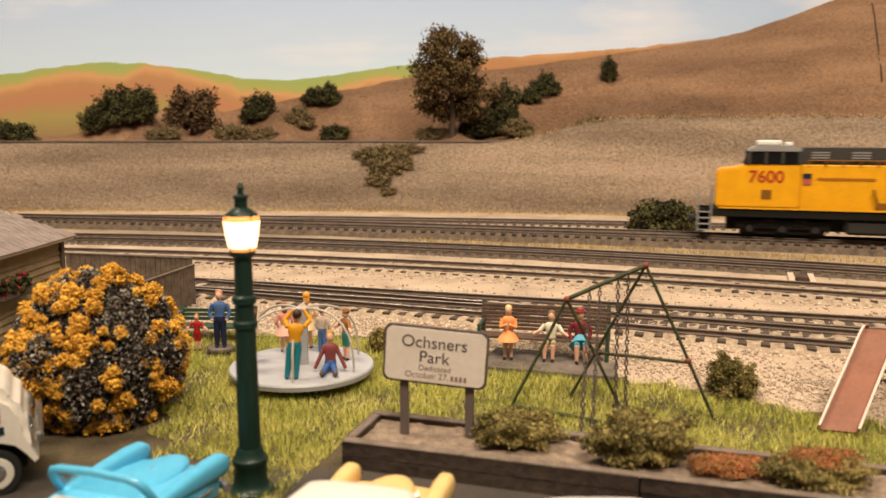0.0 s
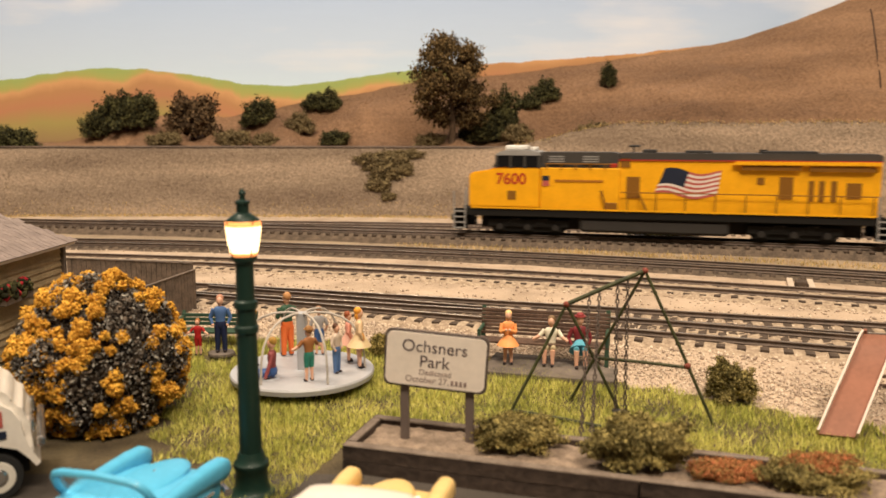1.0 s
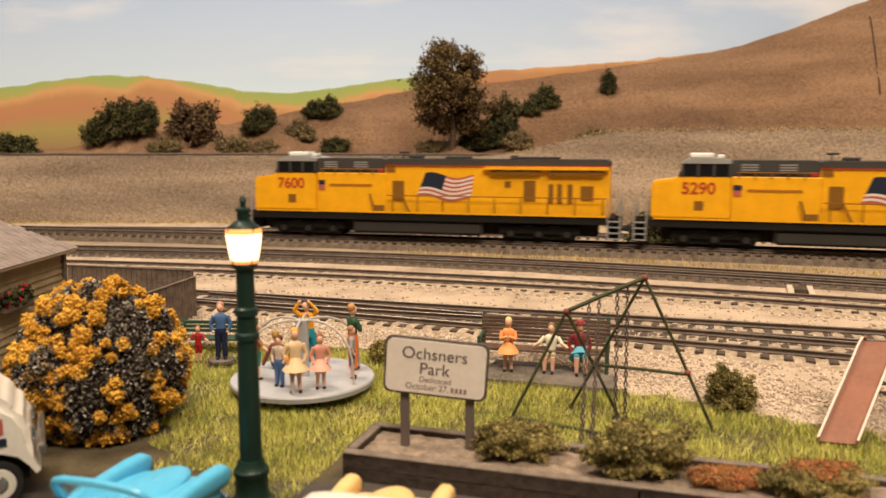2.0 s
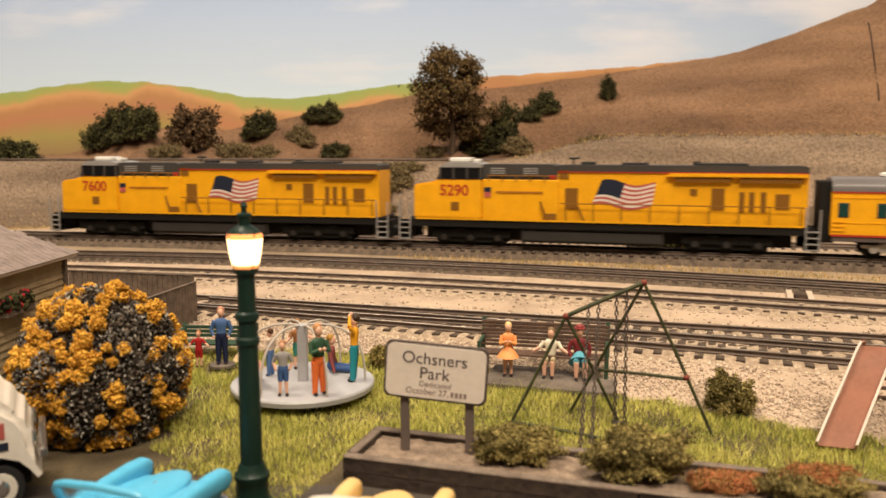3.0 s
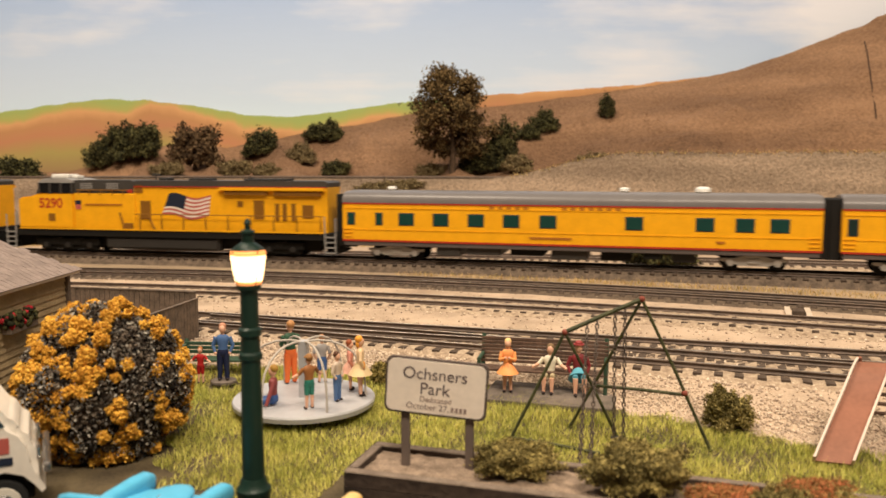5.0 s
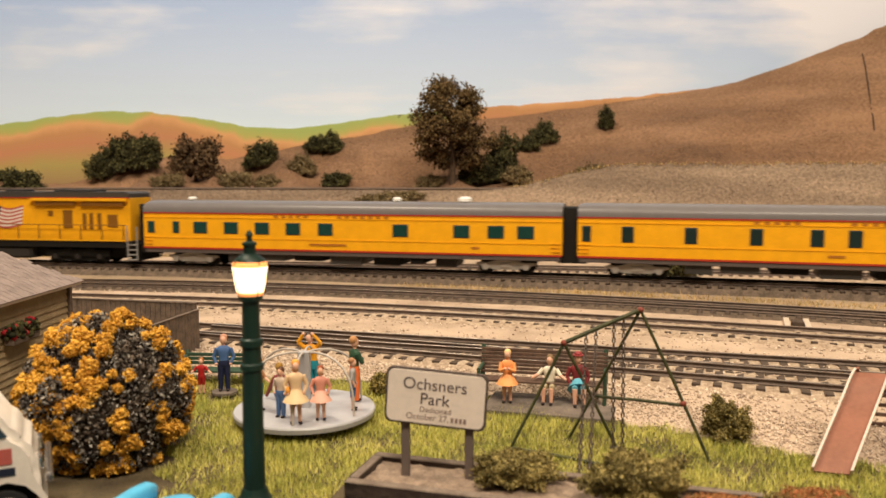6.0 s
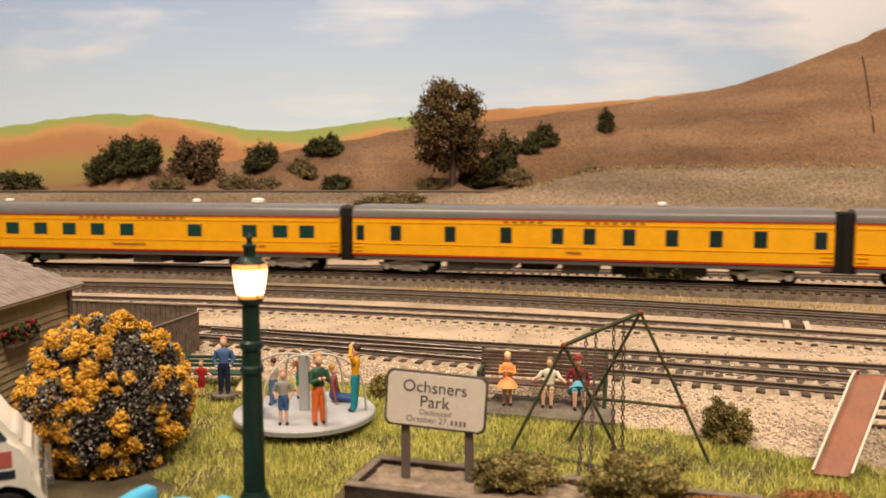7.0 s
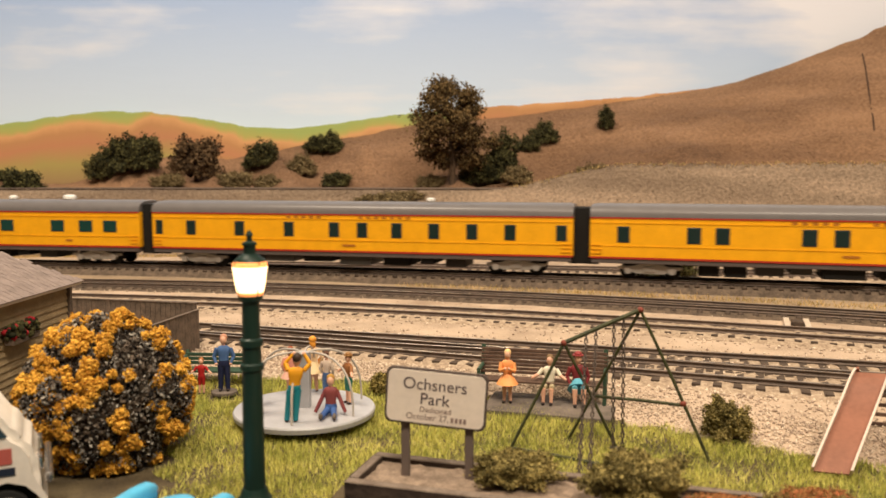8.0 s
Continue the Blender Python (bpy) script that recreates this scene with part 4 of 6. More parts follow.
def street_lamp():
    t = thing("street_lamp", -38.6, 152.2, 0.2, 0, "dark green cast street lamp with a lit glass lantern", "lamp")
    bm = bmesh.new()
    lathe(bm, [(4.6, 0), (4.6, 0.9), (4.1, 1.2), (3.6, 1.6), (3.3, 2.6), (3.2, 5.8), (3.5, 6.2), (3.5, 7.2), (3.0, 7.6), (2.7, 8.6), (2.4, 9.4)], 24)
    part("base", bm, M_IRON, t, smooth=True)
    bm = bmesh.new()
    lathe(bm, [(2.2, 9.3), (2.15, 18), (2.0, 30), (1.95, 33.6), (2.35, 34.0), (2.35, 35.0), (1.95, 35.4), (1.85, 38.4), (2.3, 38.8), (2.3, 40.0), (1.8, 40.4), (1.75, 44.5), (1.7, 47.6), (2.4, 48.2), (2.5, 49.0)], 24)
    part("post", bm, M_IRON, t, smooth=True)
    bm = bmesh.new()
    lathe(bm, [(2.62, 49.7), (3.0, 51.5), (3.4, 54.4), (3.42, 54.8)], 24)
    lan = part("lantern_glass", bm, M_GLOBE, t, "glowing warm lantern glass", True)
    for prof in ([(2.3, 48.9), (2.5, 49.1), (2.62, 49.68)], [(3.42, 54.82), (3.45, 55.4), (3.1, 55.9)]):
        bm = bmesh.new()
        lathe(bm, prof, 24)
        part("lantern_rim", bm, M_EMBER, lan, "amber glowing rim of the lantern", True)
    bm = bmesh.new()
    lathe(bm, [(3.2, 55.7), (3.1, 56.1), (1.6, 57.2), (1.2, 57.4), (1.2, 59.0), (1.45, 59.1), (1.4, 59.6), (0.6, 59.9), (0.5, 60.6), (0.75, 61.1), (0.3, 62.0)], 20)
    part("cap", bm, M_IRON, t, smooth=True)
    for k in range(4):
        a = math.pi / 4 + k * math.pi / 2
        bm = bmesh.new()
        rod(bm, (2.5 * math.cos(a), 2.5 * math.sin(a), 49), (3.45 * math.cos(a), 3.45 * math.sin(a), 56), 0.12, seg=5)
        part("glazing_bar", bm, M_IRON, lan)


def park_sign():
    t = thing("park_sign", -1.6, 168.6, 4.4, -10, "cream park sign board with dark rounded frame on two posts", "sign")
    lean = pose(0, 0, 0, 0, 3.6, 0)
    for x, top in ((-7.2, 15.5), (7.4, 14.0)):
        bm = bmesh.new()
        box(bm, x, 0.9, top / 2 - 1, 1.9, 1.2, top + 2, 0.15)
        part("post", bm, M_POST, t, "grey-brown wooden post")

    def rounded(bm, w, h, r, y0, y1):
        pts = []
        for cx, cz, a0 in ((w - r, h - r, 0), (-w + r, h - r, 90), (-w + r, -h + r, 180), (w - r, -h + r, 270)):
            for k in range(6):
                a = math.radians(a0 + k * 18)
                pts.append((cx + r * math.cos(a), cz + r * math.sin(a)))
        extrude_outline(bm, pts, y0, y1)
    for name, w, h, y0, y1, m in (("frame", 11.5, 6.4, -0.5, 0.4, M_FRAME), ("board", 11.0, 5.9, -0.75, 0.0, M_BOARD)):
        bm = bmesh.new()
        rounded(bm, w, h, 1.5, y0, y1)
        o = part(name, bm, m, t)
        o.matrix_basis = pose(0, 0, 19.2 * MM) @ lean
        if name == "board":
            board = o
    lettering("Ochsners", 3.75, M_INK, board, pose(-0.3 * MM, -0.80 * MM, 2.9 * MM, 90), "lettering")
    lettering("Park", 3.75, M_INK, board, pose(-0.2 * MM, -0.80 * MM, -0.4 * MM, 90), "lettering")
    lettering("Dedicated", 1.75, M_INKP, board, pose(0.1 * MM, -0.80 * MM, -2.75 * MM, 90), "lettering")
    lettering("October 27,", 1.95, M_INKP, board, pose(-1.6 * MM, -0.80 * MM, -4.45 * MM, 90), "lettering")
    for k in range(4):
        bm = bmesh.new()
        box(bm, 4.0 + k * 0.95, -0.8, -4.5, 0.6, 0.08, 1.1)
        part("text_bar", bm, M_INKP, board)
    return t


def planter():
    ang = -17.0
    t = thing("planter_box", 0, 0, 0, 0, "low planter of dark weathered timbers filled with soil", "planter")
    # corner points: front left, back left; it runs to the right and towards the street
    d = Vector((math.cos(math.radians(ang)), math.sin(math.radians(ang)), 0))
    n = Vector((-d.y, d.x, 0))
    p0 = Vector((-21.7, 163.2, 0))

    def beam(a, b, z, h, w, mat, name):
        a, b = Vector(a), Vector(b)
        L = (b - a).length
        bm = bmesh.new()
        rng = random.Random(int(L * 7 + z * 3))
        vs = box(bm, 0, 0, 0, L, w, h, 0.25)
        for v in bm.verts:
            v.co += Vector((0, rng.uniform(-0.1, 0.1), rng.uniform(-0.12, 0.12)))
        o = part(name, bm, mat, t)
        c = (a + b) / 2
        o.matrix_basis = pose(c.x * MM, c.y * MM, (z + h / 2) * MM, 0, 0, math.degrees(math.atan2((b - a).y, (b - a).x)))
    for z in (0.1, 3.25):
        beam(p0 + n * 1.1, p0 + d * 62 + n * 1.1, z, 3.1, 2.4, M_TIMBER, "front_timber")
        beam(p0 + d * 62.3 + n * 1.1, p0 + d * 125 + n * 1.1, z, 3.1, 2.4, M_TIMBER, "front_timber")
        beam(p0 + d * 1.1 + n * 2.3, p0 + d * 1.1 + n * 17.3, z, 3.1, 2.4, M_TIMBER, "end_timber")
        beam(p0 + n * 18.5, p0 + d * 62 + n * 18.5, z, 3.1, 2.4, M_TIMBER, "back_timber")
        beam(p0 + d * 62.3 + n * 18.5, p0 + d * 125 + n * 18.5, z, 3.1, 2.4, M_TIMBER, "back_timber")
    # thin lighter strips along the timber tops
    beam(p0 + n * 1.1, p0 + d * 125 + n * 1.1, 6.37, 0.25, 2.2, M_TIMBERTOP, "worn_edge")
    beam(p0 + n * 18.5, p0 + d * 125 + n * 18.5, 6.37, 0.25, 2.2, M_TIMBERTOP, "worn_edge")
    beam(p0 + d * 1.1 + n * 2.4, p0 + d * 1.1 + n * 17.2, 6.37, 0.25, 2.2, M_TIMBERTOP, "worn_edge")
    v, f = [], []
    nx, ny = 90, 10
    for j in range(ny):
        for i in range(nx):
            q = p0 + d * (2.2 + 122 * i / (nx - 1)) + n * (2.2 + 15.2 * j / (ny - 1))
            v.append((q.x, q.y, 5.2 + noise.noise(Vector((q.x * 0.4, q.y * 0.4, 0))) * 0.6 + noise.noise(Vector((q.x * 1.3, q.y * 1.3, 4))) * 0.4))
    for j in range(ny - 1):
        for i in range(nx - 1):
            f.append((j * nx + i, j * nx + i + 1, (j + 1) * nx + i + 1, (j + 1) * nx + i))
    o = new("soil", mesh_from("soil", v, f, [M_MULCH], True))
    o.parent = t
    o["label"] = "crumbly brown soil"


def merry_go_round():
    t = thing("merry_go_round", -41, 225.5, 0, 0, "grey playground merry-go-round with bent wire rails, carrying figurines", "playground ride")
    bm = bmesh.new()
    lathe(bm, [(19.5, 2.9), (20.6, 3.1), (20.8, 4.4), (20.5, 4.9), (0.5, 5.0)], 64)
    part("platform", bm, M_STEEL, t, "round light grey platform")
    bm = bmesh.new()
    lathe(bm, [(4, 0), (4, 2.9)], 20)
    part("pivot", bm, M_DARK, t)
    bm = bmesh.new()
    vs = box(bm, 0, 0, 13.3, 3.4, 2.6, 16.8, 0.2)
    part("centre_post", bm, M_STEEL, t)
    for k in range(6):
        a = math.radians(k * 60 + 32)
        pts = [(0.6, 21.4), (4, 21.8), (8, 21.5), (11.5, 20.3), (14.5, 18.2), (16.6, 15.2), (17.6, 12), (18.0, 8.5), (18.1, 5.0)]
        bm = bmesh.new()
        sweep(bm, [(r * math.cos(a), r * math.sin(a), z) for r, z in pts], 0.34, 8)
        part("rail", bm, M_WIRE, t, "bent metal hand rail", True)
    return t


SKIN = plain("doll_skin", (0.80, 0.46, 0.32), 0.5)
PAINTS = {}


def paint(c):
    if c not in PAINTS:
        PAINTS[c] = plain("doll_paint", c, 0.5)
    return PAINTS[c]


def figurine(x, y, z, rz, h, top, legs, hair, label, skirt=None, sit=False, arm="down", bare=False, hat=None, base=False, floor=False, extra=None, lean=0.0):
    """A small painted plastic figure, one mesh; it faces local -y."""
    mats = [SKIN, paint(top), paint(legs), paint(hair), paint((0.03, 0.02, 0.02)), paint(skirt or legs), paint(hat or hair), M_CONC]
    bm = bmesh.new()
    k = h / 20.0
    if floor:
        ball(bm, (0, 0, 2.2 * k), (2.2 * k, 1.8 * k, 2.0 * k), 2, 2)
        hip = 2.0
        for s in (-1, 1):
            rod(bm, (s * 0.9 * k, -0.5 * k, 1.7 * k), (s * 2.2 * k, -7.5 * k, 1.1 * k), 1.2 * k, 0.9 * k, 8, 2)
            ball(bm, (s * 2.3 * k, -8.2 * k, 1.4 * k), (0.8 * k, 1.0 * k, 1.3 * k), 1, 7)
            rod(bm, (s * 2.0 * k, 0.5 * k, 7.2 * k), (s * 5.2 * k, -1.5 * k, 1.0 * k), 0.8 * k, 0.6 * k, 7, 1)
    elif sit:
        hip = 5.6
        for s in (-1, 1):
            rod(bm, (s * 1.2 * k, 0, hip * k), (s * 1.5 * k, -5.6 * k, hip * k), 1.25 * k, 1.0 * k, 8, 2)
            rod(bm, (s * 1.5 * k, -5.6 * k, hip * k), (s * 1.5 * k, -5.9 * k, 0.8 * k), 0.95 * k, 0.6 * k, 8, 0 if (bare or skirt) else 2)
            ball(bm, (s * 1.5 * k, -6.6 * k, 0.6 * k), (0.7 * k, 1.3 * k, 0.6 * k), 1, 4)
    else:
        hip = 9.4
        for s in (-1, 1):
            if bare or skirt:
                rod(bm, (s * 1.3 * k, 0, 0.5 * k), (s * 1.1 * k, 0, 5.5 * k), 0.55 * k, 0.85 * k, 8, 0)
                rod(bm, (s * 1.1 * k, 0, 5.3 * k), (s * 1.0 * k, 0, hip * k), 1.0 * k, 1.35 * k, 8, 0 if skirt else 2)
            else:
                rod(bm, (s * 1.4 * k, 0, 0.5 * k), (s * 1.05 * k, 0, hip * k), 0.85 * k, 1.4 * k, 8, 2)
            ball(bm, (s * 1.45 * k, -0.6 * k, 0.5 * k), (0.75 * k, 1.4 * k, 0.55 * k), 1, 4)
    if skirt:
        rod(bm, (0, 0 if not sit else -2.0 * k, (hip - 2.2 if not sit else hip - 0.8) * k), (0, 0, (hip + 1.6) * k), (4.5 if not sit else 3.8) * k, 1.6 * k, 16, 5)
    # pelvis and trunk, lofted upwards
    for sections, i in ([(hip - 1.2, 1.3, 1.0), (hip - 0.2, 2.0, 1.5), (hip + 1.0, 2.0, 1.45), (hip + 1.7, 1.75, 1.25)], 5 if skirt else 2), \
                       ([(hip + 1.5, 1.85, 1.35), (hip + 2.6, 1.8, 1.25), (hip + 4.4, 2.35, 1.5), (hip + 5.6, 2.6, 1.35), (hip + 6.3, 1.9, 1.05), (hip + 6.7, 0.8, 0.7)], 1):
        vs = hull(bm, [(z * k, w * k, -dp * k, dp * k, 0.85) for z, w, dp in sections], 14, i)
        bmesh.ops.transform(bm, matrix=Matrix(((0, 0, -1, 0), (0, 1, 0, 0), (1, 0, 0, 0), (0, 0, 0, 1))), verts=vs)
        bmesh.ops.rotate(bm, cent=(0, 0, 0), matrix=Matrix.Rotation(math.pi / 2, 3, "Z"), verts=vs)
    sh = (hip + 5.6) * k
    if not floor:
        for s in (-1, 1):
            p = Vector((s * 2.5 * k, 0, sh))
            if arm == "up":
                e, w = Vector((s * 4.0 * k, -1.0 * k, sh + 1.8 * k)), Vector((s * 1.6 * k, -1.4 * k, sh + 4.6 * k))
            elif arm == "front":
                e, w = Vector((s * 3.0 * k, -1.2 * k, sh - 2.8 * k)), Vector((s * 0.7 * k, -2.6 * k, sh - 1.8 * k))
            elif arm == "out":
                e, w = Vector((s * 4.2 * k, -0.8 * k, sh - 2.0 * k)), Vector((s * 6.2 * k, -1.6 * k, sh - 3.0 * k))
            else:
                e, w = Vector((s * 3.7 * k, 0.2 * k, sh - 2.9 * k)), Vector((s * 2.7 * k, -1.0 * k, sh - 5.2 * k))
            rod(bm, p, e, 0.85 * k, 0.75 * k, 8, 1)
            rod(bm, e, w, 0.7 * k, 0.5 * k, 8, 1 if not bare else 0)
            ball(bm, w, 0.65 * k, 1, 0)
            if extra and s < 0:
                ball(bm, (w.x, w.y, w.z + 0.8 * k), (0.8 * k, 0.6 * k, 1.6 * k), 1, 6)
    top_z = (hip + 6.4) * k
    rod(bm, (0, 0, top_z - 0.3 * k), (0, -0.1 * k, top_z + 1.0 * k), 0.7 * k, 0.65 * k, 8, 0)
    ball(bm, (0, -0.1 * k, top_z + 2.2 * k), (1.3 * k, 1.45 * k, 1.7 * k), 2, 0)
    ball(bm, (0, 0.4 * k, top_z + 2.95 * k), (1.48 * k, 1.5 * k, 1.4 * k), 2, 3)
    if skirt and not hat:
        ball(bm, (0, 0.9 * k, top_z + 1.4 * k), (1.4 * k, 0.8 * k, 1.7 * k), 1, 3)
    if hat:
        rod(bm, (0, 0, top_z + 3.2 * k), (0, 0, top_z + 3.5 * k), 2.0 * k, 1.9 * k, 10, 6)
        ball(bm, (0, 0, top_z + 3.6 * k), (1.4 * k, 1.4 * k, 1.0 * k), 2, 6)
    if base:
        lathe(bm, [(4.6, -1.0), (4.8, -0.7), (4.6, 0.05)], 20, 7)
    bmesh.ops.scale(bm, vec=(0.9, 0.9, 1), verts=bm.verts)
    if lean:
        for v in bm.verts:
            v.co.x += lean * v.co.z
            v.co.y -= 1.6 * k * math.sin(math.pi * min(max(v.co.z / (hip * k), 0), 1))
    me = finish(bm, mats, "figurine")
    me.polygons.foreach_set("use_smooth", [True] * len(me.polygons))
    me.set_sharp_from_angle(angle=0.95)
    ob = new("figurine", me)
    ob.matrix_basis = pose(x * MM, y * MM, z * MM, 0, 0, rz)
    tagged(ob, label, "figurine", "figurines")
    return ob


def bench(x, y, z, rz, length, seat_z, back_z, slat_mat, label, rows):
    t = thing("park_bench", x, y, z, rz, label, "bench", "benches")
    for k in range(4):
        bm = bmesh.new()
        box(bm, 0, -4.2 + k * 1.7, seat_z, length, 1.35, 0.7, 0.12)
        part("seat_slat", bm, slat_mat, t)
    for k in range(rows):
        u = (k + 0.5) / rows
        bm = bmesh.new()
        box(bm, 0, 2.6 + u * 2.0, seat_z + 0.8 + u * (back_z - seat_z - 0.8), length, 0.7, (back_z - seat_z) / rows * 0.74, 0.12)
        part("back_slat", bm, slat_mat, t)
    for s in (-1, 1):
        bm = bmesh.new()
        xx = s * (length / 2 - 0.6)
        box(bm, xx, -4.2, seat_z / 2, 1.2, 1.2, seat_z, 0.2)
        box(bm, xx, 2.4, seat_z / 2, 1.2, 1.2, seat_z, 0.2)
        rod(bm, (xx, 2.9, seat_z - 1), (xx, 5.2, back_z + 0.8), 0.8, 0.7, 8)
        rod(bm, (xx, -4.4, seat_z), (xx, -4.6, seat_z + 3.2), 0.6, 0.6, 8)
        rod(bm, (xx, -4.8, seat_z + 3.3), (xx, 3.6, seat_z + 3.6), 0.65, 0.65, 8)
        part("end_frame", bm, M_BENCHG, t, "dark green cast end frame")
    return t


def swing_set():
    t = thing("swing_set", 0.9, -3.4, 0, 0, "thin green metal swing set with red joints and chains", "swing")
    fl, fr = Vector((16.7, 204.7, 0)), Vector((45.7, 203.8, 0))
    bl, br = Vector((34.2, 215.1, 0)), Vector((67.4, 196.3, 0))
    al, ar = Vector((30.7, 203.4, 29.5)), Vector((50.3, 202.4, 38.4))

    def tube(p, q, name, r=0.43, mat=M_SWING):
        bm = bmesh.new()
        p, q = Vector(p), Vector(q)
        mid = (p + q) / 2 + Vector((0.15, 0.1, 0.12))
        sweep(bm, [p, p.lerp(mid, 0.5), mid, mid.lerp(q, 0.5), q], r)
        part(name, bm, mat, t, smooth=True)
    for a, b in ((al, fl), (al, fr), (ar, bl), (ar, br)):
        tube(a, b, "leg")
    tube(al, ar, "top_bar", 0.6)
    tube(fl.lerp(al, 0.03), Vector((38.4, 192.7, 0.8)), "ground_bar")
    tube(Vector((40.2, 211.4, 13.1)), ar.lerp(br, 0.63), "cross_bar")
    for p in (al, ar, ar.lerp(br, 0.62)):
        bm = bmesh.new()
        ball(bm, p, 0.85, 2)
        part("joint", bm, M_RUST, t, "dull red joint", True)
    for u, seat in ((0.36, Vector((32.9, 183.2, 1.6))), (0.72, Vector((44.5, 199.9, 2.6)))):
        pair = []
        for s in (-1, 1):
            a = al.lerp(ar, u + s * 0.065) + Vector((0, 0, -0.4))
            b = seat + Vector((s * 1.25, 0, 0))
            n = int((a - b).length / 1.25)
            bm = bmesh.new()
            for k in range(n):
                p, q = a.lerp(b, k / n), a.lerp(b, (k + 0.9) / n)
                o = Vector((0.34, 0, 0)) if k % 2 else Vector((0, 0.34, 0))
                rod(bm, p + o, q + o, 0.2, 0.2, 5)
                rod(bm, p - o, q - o, 0.2, 0.2, 5)
                rod(bm, p - o, p + o, 0.2, 0.2, 4)
            part("chain", bm, M_CHAIN, t, "thin brown linked chain")
        bm = bmesh.new()
        box(bm, seat.x, seat.y, seat.z - 0.5, 3.8, 2.4, 1.0, 0.3)
        part("seat", bm, M_DARK, t, "dark swing seat")


def slide():
    t = thing("playground_slide", 4.6, -2.6, 0, 0, "terracotta playground slide with chipped white side rims", "slide")
    bot, top = Vector((89.2, 184.0, 1.6)), Vector((110.5, 207.0, 21.6))
    d = (top - bot)
    side = Vector((d.y, -d.x, 0)).normalized()
    side = (side * 0.55 + Vector((1, 0, 0)) * 0.83).normalized()
    up = side.cross(d).normalized()
    if up.z < 0:
        up = -up
    n = 14

    def strip(bm, off0, off1, lift0, lift1, thick):
        rows = []
        for k in range(n + 1):
            u = k / n
            c = bot + d * u + up * (0.5 * math.sin(u * math.pi * 2) - 0.7 * math.sin(u * math.pi))
            if u > 0.9:
                c = c - Vector((0, 0, (u - 0.9) * 12))
            rows.append([bm.verts.new(c + side * off0 + up * lift0), bm.verts.new(c + side * off1 + up * lift1),
                         bm.verts.new(c + side * off1 + up * (lift1 - thick)), bm.verts.new(c + side * off0 + up * (lift0 - thick))])
        for a, b in zip(rows, rows[1:]):
            for k in range(4):
                bm.faces.new((a[k], a[(k + 1) % 4], b[(k + 1) % 4], b[k]))
        bm.faces.new(rows[0])
        bm.faces.new(rows[-1][::-1])
        bmesh.ops.recalc_face_normals(bm, faces=bm.faces)
    bm = bmesh.new()
    strip(bm, -3.9, 3.9, 0, 0, 0.5)
    part("bed", bm, M_SLIDE, t, "reddish brown slide bed")
    for s in (-1, 1):
        bm = bmesh.new()
        strip(bm, s * 4.0, s * 4.6, 1.6, 1.6, 2.2)
        part("rim", bm, M_SLIDEW, t, "off-white side rim")
    foot = Vector((118, 216, 1.5))
    for s in (-1, 1):
        bm = bmesh.new()
        rod(bm, top + side * s * 3.6, foot + side * s * 3.8, 0.5, 0.5, 7)
        part("ladder_rail", bm, M_SLIDE, t)
    for k in range(6):
        c = top.lerp(foot, (k + 0.6) / 6.4)
        bm = bmesh.new()
        rod(bm, c - side * 3.7, c + side * 3.7, 0.55, 0.55, 7)
        part("rung", bm, M_SLAT, t)
    bm = bmesh.new()
    rod(bm, bot + Vector((3.5, 2.5, 1)), bot + Vector((3.5, 2.5, -1.6)), 0.6)
    part("support", bm, M_SLIDE, t)


def fence(a, b, h, label):
    a, b = Vector(a), Vector(b)
    L = (b - a).length
    t = thing("board_fence", a.x, a.y, a.z, math.degrees(math.atan2((b - a).y, (b - a).x)), label, "fence", "board fences")
    rng = random.Random(int(L))
    n = int(L / 2.3)
    for k in range(n):
        bm = bmesh.new()
        hh = h + rng.uniform(-0.25, 0.25)
        box(bm, (k + 0.5) * L / n, rng.uniform(-0.08, 0.08), hh / 2 - 0.5, L / n - 0.22, 0.8, hh + 1.0, 0)
        part("board", bm, M_FENCE, t)
    for z in (h * 0.2, h * 0.82):
        bm = bmesh.new()
        box(bm, L / 2, 0.9, z, L, 0.9, 1.2)
        part("fence_rail", bm, M_FENCE, t)
    bm = bmesh.new()
    box(bm, L / 2, 0, h + 0.25, L, 1.3, 0.4)
    part("cap_rail", bm, M_FENCE, t)
    return t


